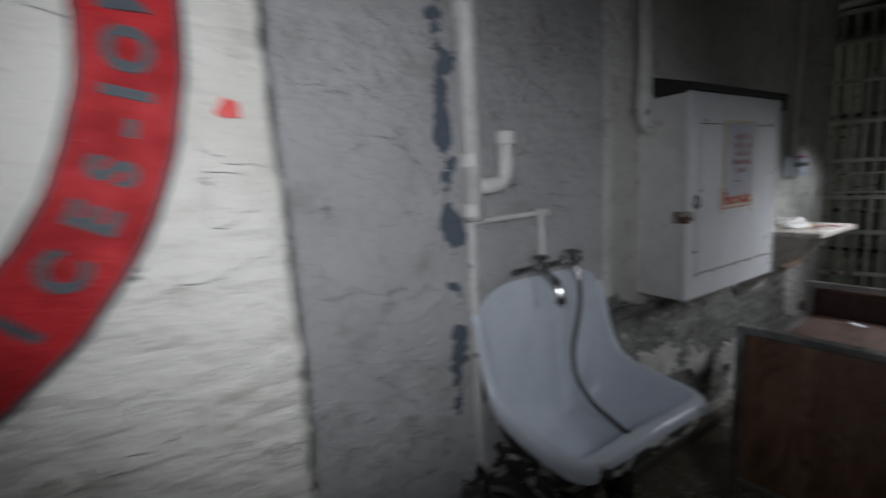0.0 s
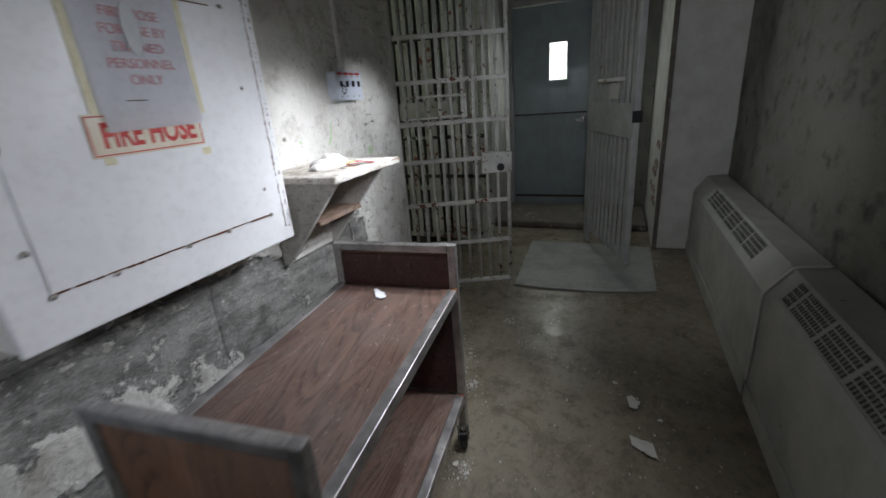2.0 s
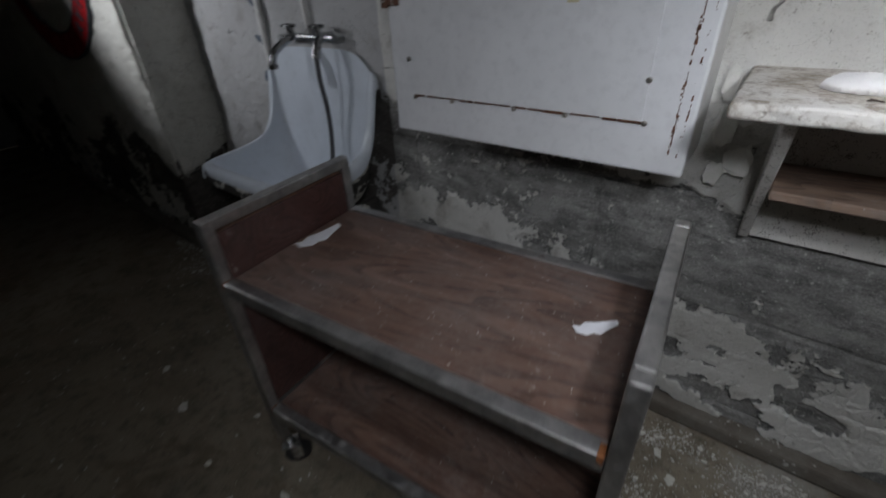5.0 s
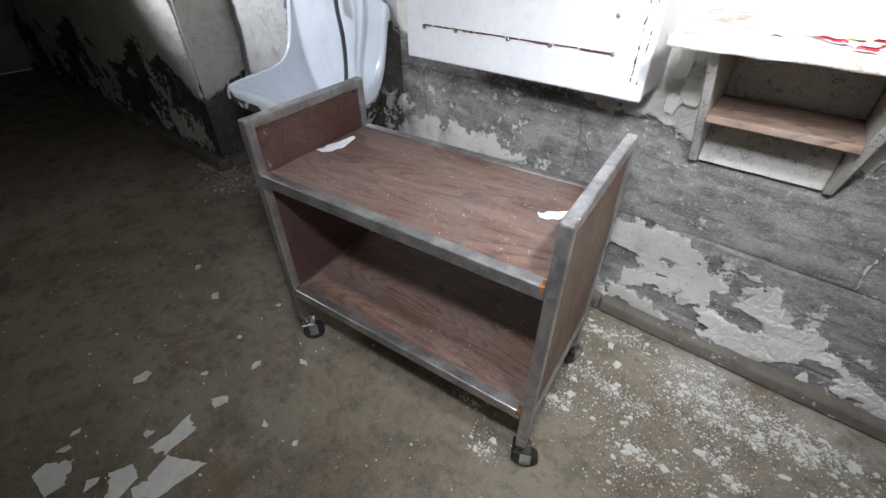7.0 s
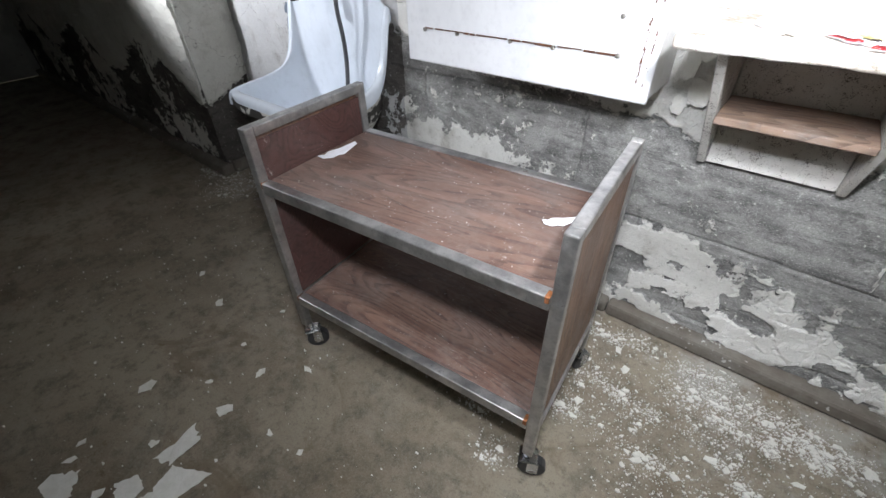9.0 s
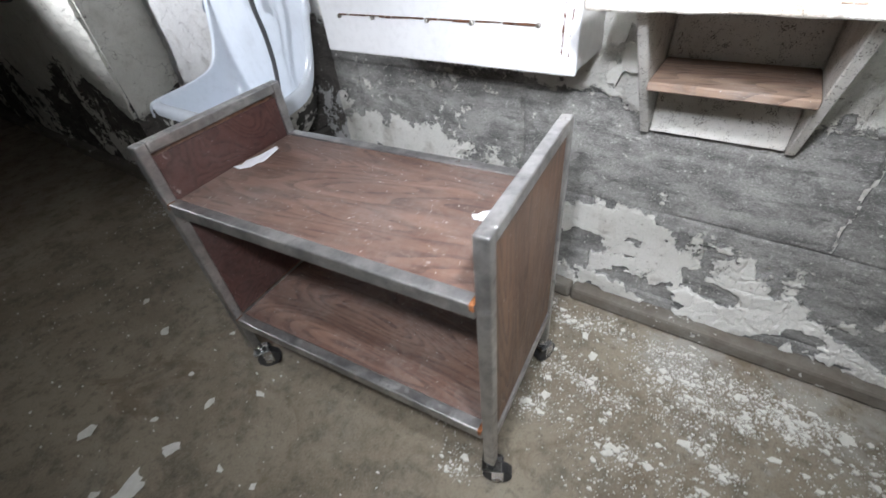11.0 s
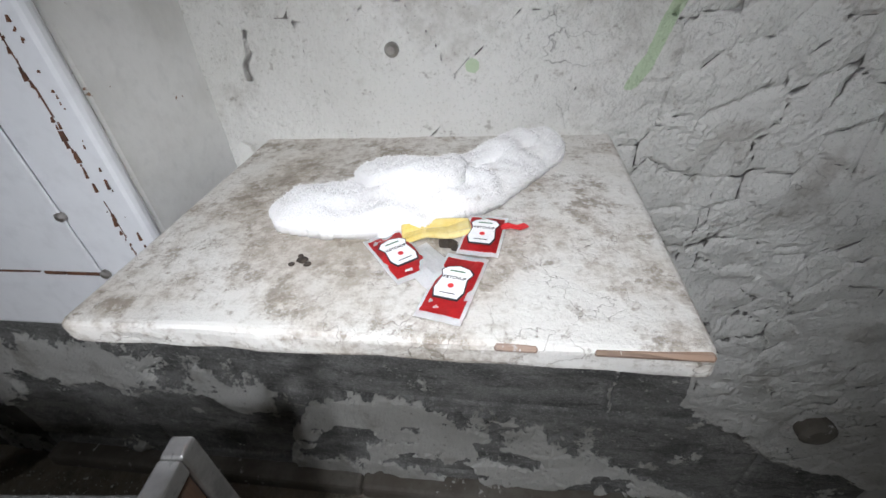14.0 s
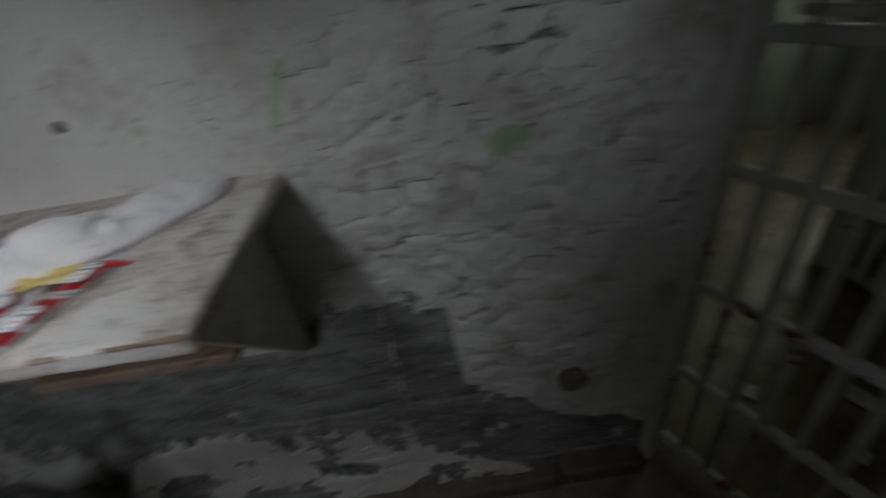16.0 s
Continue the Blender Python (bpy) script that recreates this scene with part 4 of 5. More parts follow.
# tarred flashing on top
fl = thing("flashing", (3.25, 1.14, Z1), "black tarred flashing strip over the hose cabinet", "flashing")
bm = bmesh.new()
prof = [(Y0 - 0.012, Z1 + 0.006), (Y0 - 0.012, Z1 + 0.03), (1.15, Z1 + 0.1), (1.15, Z1 + 0.006)]
ends = [[bm.verts.new((x, y, z)) for y, z in prof] for x in (X0 + 0.01, X1 + 0.03)]
for k in range(4):
    bm.faces.new((ends[0][k], ends[0][(k + 1) % 4], ends[1][(k + 1) % 4], ends[1][k]))
bm.faces.new(ends[0][::-1]), bm.faces.new(ends[1])
part("strip", bm, "black", fl)
part("turned_end", boxed((X1 + 0.008, Y0 - 0.01, Z1 - 0.045), (X1 + 0.03, Y0 + 0.04, Z1 + 0.006), 0.003), "black", fl)

# sign and notice on the cabinet
SY = Y0 - 0.0055
sign = thing("hose_sign", (3.21, SY, 1.21), "cream and red sign that reads fire hose", "sign")
plate = part("plate", boxed((3.07, SY - 0.002, 1.211), (3.347, SY - 0.0003, 1.302), 0.002), "cream", sign)
bm = bmesh.new()
for a, b in (((3.073, 1.215), (3.344, 1.2175)), ((3.073, 1.2955), (3.344, 1.298)), ((3.073, 1.2175), (3.0755, 1.2955)), ((3.3415, 1.2175), (3.344, 1.2955))):
    box(bm, (a[0], SY - 0.0028, a[1]), (b[0], SY - 0.0015, b[1]), 0)
part("border", bm, "red", sign)
bm = lettering("FIRE HOSE", 0.067, 0.0008, bold=0.0018)
bmesh.ops.scale(bm, verts=bm.verts, vec=(0.74, 1.1, 1))
bm.transform(Matrix.Translation((3.212, SY - 0.0025, 1.254)) @ FACE_NORTH)
part("lettering", bm, "red", sign)
notice = thing("paper_notice", (3.23, SY, 1.26), "white paper notice with faded pink print, taped up", "notice")
bm = bmesh.new()
n = 12
grid = [[bm.verts.new((3.112 + 0.238 * i / n + 0.01 * (1 - j / n) * 0, SY - 0.0042 - 0.003 * noise.noise((i * 0.4, j * 0.3, 2)) - 0.006 * (1 - j / n) ** 3, 1.262 + 0.3 * j / n + 0.004 * i / n)) for j in range(n + 1)] for i in range(n + 1)]
for i in range(n):
    for j in range(n):
        bm.faces.new((grid[i][j], grid[i + 1][j], grid[i + 1][j + 1], grid[i][j + 1]))
bmesh.ops.solidify(bm, geom=bm.faces[:], thickness=0.0006)
part("sheet", bm, "paper", notice)
for k, line in enumerate(("FIRE HOSE", "FOR USE BY", "TRAINED", "PERSONNEL", "ONLY")):
    bm = lettering(line, 0.029, 0.0006)
    bm.transform(Matrix.Translation((3.232, SY - 0.0078, 1.505 - 0.034 * k)) @ FACE_NORTH)
    part("print_line", bm, "faded_red", notice)
part("ruled_line", boxed((3.17, SY - 0.011, 1.325), (3.215, SY - 0.0065, 1.327), 0), "dark", notice)
bm = bmesh.new()
vs = [bm.verts.new((3.225 + 0.02 * (1 + 0.5 * noise.noise((k, 1, 1))) * math.cos(a), SY - 0.0087, 1.475 + 0.055 * math.sin(a) * (1 + 0.25 * noise.noise((k * 0.7, 5, 1))))) for k, a in enumerate([k * 2 * math.pi / 18 for k in range(18)])]
f = bm.faces.new(vs)
bmesh.ops.translate(bm, verts=[g for g in bmesh.ops.extrude_face_region(bm, geom=[f])["geom"] if isinstance(g, bmesh.types.BMVert)], vec=(0, -0.001, 0))
part("smear", bm, "marker", notice, "grey smear over the print")
for x, z, w, h in ((3.09, 1.3, 0.018, 0.26), (3.352, 1.29, 0.016, 0.27), (3.1, 1.562, 0.25, 0.012)):
    part("tape", boxed((x, SY - 0.0016, z), (x + w, SY + 0.0042, z + h), 0.0004), "tape", notice, "yellowed tape")
for x, z in ((3.09, 1.195), (3.335, 1.185)):
    tagged(part("tape_scrap", boxed((x, Y0 - 0.0058, z), (x + 0.025, Y0 - 0.0045, z + 0.018), 0.0003, 1), "tape"), "torn scrap of yellow tape on the cabinet", "tape")

# ---- sink ----
CX, HW, YF, YB = 2.258, 0.288, 0.72, 1.125
sink = thing("sink", (CX, 1.1, 0.45), "white porcelain high-back slop sink, stained, wall-hung", "sink")


def rim_height(y):
    return float(np.interp(y, [YF, 0.93, 1.0, 1.04, 1.065, 1.085, 1.098, 1.11, YB], [0.66, 0.675, 0.695, 0.725, 0.775, 0.84, 0.905, 0.965, 1.045]))


def basin_shell(grow, drop, lip):
    """The bowl lofted from front to back; grow widens it, drop lowers it, lip adds the rolled rim."""
    bm = bmesh.new()
    rows = []
    ys = [YF - 0.034, YF - 0.036, YF - 0.02, YF, YF + 0.014, YF + 0.022, YF + 0.035, YF + 0.06, 0.84, 0.9, 0.96, 1.0, 1.03, 1.06, 1.08, 1.095, 1.105, 1.115, 1.12, YB]
    low = {0: -0.05, 1: -0.014, 2: 0.004}
    for i, y in enumerate(ys):
        r = rim_height(max(y, YF))
        s = min(1.0, max(0.0, (y - YF + 0.036) / 0.12))
        hw = HW - 0.055 * (1 - math.sqrt(1 - (1 - s) ** 2)) + grow
        if i <= 3:
            b = r + low.get(i, 0.0)
        else:
            b = float(np.interp(y, [YF, YF + 0.014, YF + 0.022, YF + 0.035, YF + 0.06, 0.86, 1.04, 1.09, 1.105, 1.115, 1.12, YB], [0.66, 0.655, 0.62, 0.56, 0.51, 0.475, 0.5, 0.53, 0.62, 0.8, 0.95, 1.045]))
        row = []
        if lip:
            e = low.get(i, None)
            for dx, dz in ((0.033, -0.05), (0.035, -0.014), (0.02, 0.004), (0.006, 0.003)):
                row.append((-hw - dx, min(r, 0.972) + (dz if e is None else min(dz, e))))
        n = 22
        for k in range(n + 1):
            u = -1 + 2 * k / n
            u = math.copysign(abs(u) ** 0.62, u)
            f = abs(u) ** 9
            top = r - (0.07 * abs(u) ** 6 if y > 1.11 else 0)
            row.append((hw * u, min(b, top) + (top - min(b, top)) * f - drop))
        if lip:
            for dx, dz in ((0.006, 0.003), (0.02, 0.004), (0.035, -0.014), (0.033, -0.05)):
                row.append((hw + dx, min(r, 0.972) + (dz if e is None else min(dz, e))))
        rows.append([bm.verts.new((CX + x, y, z)) for x, z in row])
    for a, b in zip(rows, rows[1:]):
        for k in range(len(a) - 1):
            bm.faces.new((a[k], a[k + 1], b[k + 1], b[k]))
    return bm


basin = part("basin", basin_shell(0, 0, True), "porcelain", sink, smooth=True)
sub = basin.modifiers.new("smooth", "SUBSURF")
sub.levels = sub.render_levels = 2
under = part("underside", basin_shell(0.014, 0.022, False), "cast", sink, "dark flaking underside", smooth=True)
part("drain", tubed([(CX + 0.1, 0.86, 0.474), (CX + 0.1, 0.86, 0.48), (CX + 0.1, 0.86, 0.481)], [0.034, 0.03, 0.012], 14), "grime", sink, "rusty drain")
for s in (-0.24, 0.2):
    part("bracket", boxed((CX + s, 0.86, 0.40), (CX + s + 0.04, 1.15, 0.47), 0.01), "cast", sink)
bm = bmesh.new()
tube(bm, bend([(CX + 0.1, 0.86, 0.46), (CX + 0.1, 0.86, 0.24), (CX + 0.16, 0.93, 0.17), (CX + 0.2, 0.98, 0.24), (CX + 0.2, 0.99, 0.3), (CX + 0.2, 1.15, 0.31)], 0.04, 4), 0.032, 12)
part("trap", bm, "cast", sink, "flaking black and white trap pipe")
part("stand_pipe", tubed([(CX + 0.02, 1.06, 0.0), (CX + 0.02, 1.06, 0.3), (CX + 0.02, 1.02, 0.47)], [0.06, 0.05, 0.085], 14), "cast", sink)

fa = thing("faucet", (2.2, 1.1, 1.07), "old chrome two-handle wall faucet with a spout", "faucet")
bm = tubed(bend([(2.1, 1.10, 1.078), (2.18, 1.095, 1.085), (2.42, 1.095, 1.085)], 0.02), 0.011, 10)
part("body", bm, "chrome", fa)
part("spout", tube(tubed(bend([(2.19, 1.09, 1.085), (2.195, 1.02, 1.06), (2.192, 0.985, 1.035), (2.19, 0.98, 1.0)], 0.03), 0.015, 10), [(2.19, 0.98, 1.0), (2.19, 0.98, 0.985)], 0.018, 10), "chrome", fa)
part("supply_elbow", tubed(bend([(2.36, 1.16, 1.085), (2.36, 1.07, 1.085), (2.36, 1.05, 1.02)], 0.03), 0.016, 10), "chrome", fa)
for x in (2.2, 2.36):
    bm = tubed([(x, 1.085, 1.09), (x, 1.075, 1.115)], 0.012, 8)
    for k in range(4):
        a = k * math.pi / 2 + 0.4
        tube(bm, [(x, 1.075, 1.12), (x + 0.028 * math.cos(a), 1.075 + 0.028 * math.sin(a), 1.122)], 0.0065, 6)
    tube(bm, [(x, 1.075, 1.112), (x, 1.075, 1.13)], 0.011, 8)
    part("handle", bm, "chrome", fa)
hose = [(2.36, 1.05, 1.03), (2.362, 1.045, 0.95), (2.36, 1.06, 0.85), (2.345, 1.07, 0.75), (2.345, 1.055, 0.65), (2.37, 1.0, 0.56), (2.40, 0.92, 0.51), (2.40, 0.87, 0.495)]
tagged(part("rubber_hose", tubed(bend(hose, 0.04), 0.009, 8), "rubber", smooth=True), "thin grey rubber hose hanging in the sink", "hose")

# pipes over the sink
pw = thing("drain_pipe", (1.96, 1.12, 1.25), "chipped white painted wall pipe with an open elbow", "pipe")
part("riser", tubed([(1.95, 1.105, TOP), (1.955, 1.105, 1.27)], 0.03, 12), "pipe", pw, smooth=True)
for z in (1.30, 1.45, 1.88, 2.3):
    part("collar", tubed([(1.953, 1.11, z - 0.022), (1.953, 1.11, z - 0.018), (1.953, 1.11, z + 0.018), (1.953, 1.11, z + 0.022)], [0.028, 0.034, 0.034, 0.028], 12), "pipe", pw)
part("elbow", tubed(bend([(1.955, 1.105, 1.37), (2.075, 1.095, 1.375), (2.08, 1.095, 1.52)], 0.05, 6), 0.026, 12), "pipe", pw, smooth=True)
part("socket", tubed([(2.08, 1.095, 1.495), (2.08, 1.095, 1.5), (2.08, 1.095, 1.535), (2.08, 1.095, 1.54)], [0.027, 0.033, 0.033, 0.024], 12), "pipe", pw)
sp = thing("supply_pipe", (2.25, 1.13, 1.1), "thin white painted water pipe above the sink", "pipe")
part("run", tubed(bend([(1.955, 1.12, 1.262), (2.25, 1.12, 1.268), (2.255, 1.12, 1.09)], 0.02), 0.010, 8), "pipe", sp)
part("tee", tubed([(2.235, 1.12, 1.268), (2.275, 1.12, 1.268)], 0.016, 8), "pipe", sp)
sp2 = thing("lower_pipe", (1.96, 1.13, 0.2), "narrow chipped pipe down the wall beside the sink", "pipe")
part("run", tubed([(1.955, 1.125, 1.26), (1.95, 1.125, 0.6), (1.96, 1.12, 0.0)], 0.014, 8), "pipe", sp2)
cp = thing("conduit", (2.79, 1.11, 1.57), "white painted conduit with an elbow into the cabinet", "pipe")
part("run", tubed(bend([(2.755, 1.065, TOP), (2.755, 1.065, 1.555), (2.838, 1.065, 1.552)], 0.055, 6), 0.027, 12), "pipe", cp, smooth=True)
part("collar", tubed([(2.755, 1.065, 1.63), (2.755, 1.065, 1.67)], 0.032, 12), "pipe", cp)
part("collar", tubed([(2.814, 1.065, 1.552), (2.8405, 1.065, 1.552)], 0.034, 12), "pipe", cp)

# old tank beside the sink
tk = thing("pump_tank", (1.86, 0.98, 0.0), "dark metal pump tank with a narrow neck, on the floor", "tank")
bm = tubed([(1.86, 0.98, 0.006), (1.86, 0.98, 0.02), (1.86, 0.98, 0.34), (1.86, 0.98, 0.39), (1.86, 0.98, 0.425), (1.86, 0.98, 0.44)], [0.075, 0.085, 0.085, 0.07, 0.04, 0.022], 20)
part("tank_body", bm, "rubber", tk, smooth=True)
part("neck", tubed([(1.86, 0.98, 0.435), (1.86, 0.98, 0.5), (1.835, 0.985, 0.56)], [0.02, 0.016, 0.012], 10), "chrome", tk)
part("nozzle", tubed(bend([(1.86, 0.98, 0.47), (1.92, 0.95, 0.46), (1.97, 0.93, 0.40)], 0.03), 0.01, 8), "rubber", tk)

# ---- cart ----
L, W, H = 0.875, 0.443, 0.836
cart = thing("book_cart", (3.254, 0.549, 0), "two-shelf brown laminate book cart with a worn steel frame", "cart", turn=5.2)
T = 0.028
for s in (-1, 1):
    a, b = sorted((s * (L / 2), s * (L / 2 - T)))
    bm = bmesh.new()
    for y in (-W / 2, W / 2 - T):
        box(bm, (a, y, 0.115), (b, y + T, H), 0.004, 2)
    box(bm, (a, -W / 2 + T, H - T), (b, W / 2 - T, H), 0.004, 2)
    box(bm, (a, -W / 2 + T, 0.225), (b, W / 2 - T, 0.225 + T), 0.004, 2)
    end = part("end_frame", bm, "steel", cart, local=True)
    mid = (a + b) / 2
    part("outer_board", boxed((mid if s > 0 else a + 0.006, -W / 2 + T + 0.001, 0.255), (b - 0.006 if s > 0 else mid, W / 2 - T - 0.001, H - T - 0.001), 0.001), "wood_side", end, "brown wood-grain board", local=True)
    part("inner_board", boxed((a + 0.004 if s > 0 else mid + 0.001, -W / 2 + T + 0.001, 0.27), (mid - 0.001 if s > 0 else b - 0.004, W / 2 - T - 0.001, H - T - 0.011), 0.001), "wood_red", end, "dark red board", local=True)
for z in (0.687, 0.264):
    bm = bmesh.new()
    for y in (-W / 2, W / 2 - 0.03):
        box(bm, (-L / 2 + T + 0.001, y, z - 0.034), (L / 2 - T - 0.001, y + 0.03, z), 0.003, 2)
    fr = part("shelf_frame", bm, "steel", cart, local=True)
    part("shelf_board", boxed((-L / 2 + T + 0.001, -W / 2 + 0.031, z - 0.02), (L / 2 - T - 0.001, W / 2 - 0.031, z - 0.003), 0.001), "wood", cart, "dusty walnut shelf", local=True)
    for s in (-1, 1):
        part("rust_corner", boxed((s * (L / 2 - T - 0.006) - 0.006, -W / 2 - 0.0006, z - 0.016), (s * (L / 2 - T - 0.006) + 0.004 * s, -W / 2 + 0.022, z + 0.0006), 0.001), "orange_rust", fr, "orange rust at the corner", local=True)
for sx, sy, turn in ((-1, -1, 50), (1, -1, 20), (-1, 1, -30), (1, 1, 65)):
    m = pose(sx * (L / 2 - 0.018), sy * (W / 2 - 0.018), 0, 0, 0, turn)
    bm = bmesh.new()
    tube(bm, [(0, 0, 0.12), (0, 0, 0.095)], 0.013, 8)
    box(bm, (-0.02, -0.024, 0.082), (0.03, 0.024, 0.09), 0.003)
    for y in (-0.022, 0.018):
        box(bm, (0.004, y, 0.03), (0.034, y + 0.004, 0.084), 0.002)
    bm.transform(m)
    ca = part("caster", bm, "chrome", cart, "swivel caster", local=True)
    bm = tubed([(0.018, -0.014, 0.04), (0.018, -0.011, 0.04), (0.018, 0.011, 0.04), (0.018, 0.014, 0.04)], [0.034, 0.038, 0.038, 0.034], 20)
    bm.transform(m)
    part("wheel", bm, "tyre", ca, "black rubber wheel", local=True)
    bm = tubed([(0.018, -0.0235, 0.04), (0.018, 0.0235, 0.04)], 0.009, 8)
    bm.transform(m)
    part("axle", bm, "screw", ca, local=True)


def scrap(name, outline, at, turn, thick, material, label, category, group="", lift=0.0, curl=0.0):
    """A flat torn piece with a ragged outline, lying at a place."""
    bm = bmesh.new()
    f = bm.faces.new([bm.verts.new((x, y, 0)) for x, y in outline])
    up = bmesh.ops.extrude_face_region(bm, geom=[f])["geom"]
    bmesh.ops.translate(bm, verts=[g for g in up if isinstance(g, bmesh.types.BMVert)], vec=(0, 0, thick))
    for v in bm.verts:
        v.co.z += curl * (v.co.x ** 2 + v.co.y ** 2)
    ob = part(name, bm, material)
    ob.matrix_basis = pose(*at, 0, lift, turn)
    return tagged(ob, label, category, group)


chip = [(-0.05, -0.012), (-0.03, -0.02), (-0.012, -0.014), (0.0, -0.02), (0.02, -0.01), (0.05, 0.0), (0.052, 0.012), (0.01, 0.014), (-0.02, 0.016), (-0.035, 0.006), (-0.052, 0.008)]
scrap("paper_scrap", [(1.3 * x, 1.35 * y) for x, y in chip], (2.885, 0.55, 0.6855), 82, 0.0015, "paper", "torn white paper scrap on the cart", "paper scrap", "scraps on the cart", curl=1.2)
scrap("paper_scrap", [(0.82 * x, 0.95 * y) for x, y in chip], (3.585, 0.605, 0.6855), 40, 0.0015, "paper", "torn white paper scrap on the cart", "paper scrap", "scraps on the cart", curl=2.0)

# ---- wall desk ----
desk = thing("wall_desk", (3.91, 1.14, 0.67), "dirty white wooden wall desk with a cubbyhole below", "desk")
bm = bmesh.new()
DX0, DX1, DY0, DY1, DZ = 3.672, 4.153, 0.775, 1.154, 1.057
box(bm, (DX0, DY0, DZ - 0.026), (DX1, DY1, DZ), 0.007, 3)
bmesh.ops.subdivide_edges(bm, edges=[e for e in bm.edges if e.calc_length() > 0.1], cuts=14, use_grid_fill=True)
for v in bm.verts:
    if v.co.y < DY0 + 0.02:
        v.co.y += 0.004 * noise.noise((v.co.x * 45, v.co.z * 40, 0)) + 0.002 * noise.noise((v.co.x * 9, 0, 3))
        v.co.z += 0.003 * noise.noise((v.co.x * 22, 4, v.co.z * 60))
    v.co.z += 0.0025 * noise.noise((v.co.x * 4, v.co.y * 5, 1))
top = part("desktop", bm, "desk", desk, "worn painted board, chipped along the front")
for x, w in ((4.01, 0.03), (4.075, 0.075)):
    part("bare_edge", boxed((x, DY0 - 0.0012, DZ - 0.008), (x + w, DY0 + 0.006, DZ - 0.0022), 0.002), "plank", top, "bare wood where paint is gone")


def gable(x0, x1):
    bm = bmesh.new()
    prof = [(0.822, DZ - 0.034), (1.148, DZ - 0.034), (1.148, 0.680), (1.118, 0.680)]
    ends = [[bm.verts.new((x, y, z)) for y, z in prof] for x in (x0, x1)]
    for k in range(4):
        bm.faces.new((ends[0][k], ends[0][(k + 1) % 4], ends[1][(k + 1) % 4], ends[1][k]))
    bm.faces.new(ends[0][::-1]), bm.faces.new(ends[1])
    bmesh.ops.bevel(bm, geom=bm.edges[:], offset=0.0025, segments=1, affect="EDGES")
    return bm


part("side", gable(3.749, 3.769), "desk_inner", desk)
part("side", gable(4.066, 4.086), "desk_inner", desk)
part("back_board", boxed((3.771, 1.128, 0.682), (4.064, 1.147, DZ - 0.036), 0.002), "desk_inner", desk)
part("middle_shelf", boxed((3.7705, 0.944, 0.849), (4.0645, 1.127, 0.868), 0.003), "plank", desk, "bare brown board")

# plaster that has cracked and lifted off the wall between cabinet and desk
random.seed(17)
for x, z, w, h, lean, turn in ((3.655, 0.93, 0.05, 0.09, 9, 8), (3.70, 0.86, 0.055, 0.07, 14, -12), (3.66, 0.82, 0.04, 0.05, 18, 20), (3.645, 1.02, 0.03, 0.07, 8, 0), (3.695, 0.96, 0.035, 0.05, 10, 30)):
    bm = bmesh.new()
    k = 15
    ring = []
    for q in range(k):
        a = 2 * math.pi * q / k
        e = random.uniform(0.78, 1.15)
        ring.append((0.5 * w * e * math.copysign(abs(math.cos(a)) ** 0.6, math.cos(a)), 0.5 * h * e * math.copysign(abs(math.sin(a)) ** 0.6, math.sin(a))))
    f = bm.faces.new([bm.verts.new((px, -0.5 * px * px / w - 0.25 * pz * pz / h, pz)) for px, pz in ring])
    up = bmesh.ops.extrude_face_region(bm, geom=[f])["geom"]
    bmesh.ops.translate(bm, verts=[g for g in up if isinstance(g, bmesh.types.BMVert)], vec=(0, 0.007, 0))
    ob = part("plaster_shard", bm, "flake")
    ob.matrix_basis = pose(x, 1.122, z, -lean, turn, 0)
    tagged(ob, "lifted shard of cracked white plaster on the wall", "plaster", "lifted plaster on the wall")

# towel: a flat oval end, a lobe folded over it and a tail
spread = lambda x, y: (4.003 + (x - 4.003) * 0.985, 0.604 + (y - 0.612) * 0.985)


def pad(x, y, a, b, r0, r1, h, crown=0.5):
    """The height of a soft roll between two places, nought outside it."""
    d = Vector((b[0] - a[0], b[1] - a[1]))
    s = max(0.0, min(1.0, ((x - a[0]) * d.x + (y - a[1]) * d.y) / d.length_squared))
    r = r0 + (r1 - r0) * s
    q = math.hypot(x - a[0] - s * d.x, y - a[1] - s * d.y) / r
    return h * (1 - q * q) ** crown if q < 1 else 0.0


def towel_under(x, y):
    return max(pad(x, y, (3.833, 0.943), (3.905, 0.934), 0.047, 0.04, 0.022, 0.4), pad(x, y, (3.905, 0.934), (3.985, 0.975), 0.041, 0.04, 0.026, 0.45),
               pad(x, y, (3.812, 0.97), (3.862, 0.985), 0.024, 0.026, 0.008, 0.4), pad(x, y, (3.985, 0.985), (4.058, 1.082), 0.042, 0.036, 0.022, 0.35))


def towel_over(x, y):
    return max(pad(x, y, (3.902, 1.002), (3.94, 0.978), 0.044, 0.046, 0.024, 0.3), pad(x, y, (3.94, 0.985), (4.035, 1.075), 0.034, 0.022, 0.014, 0.4))


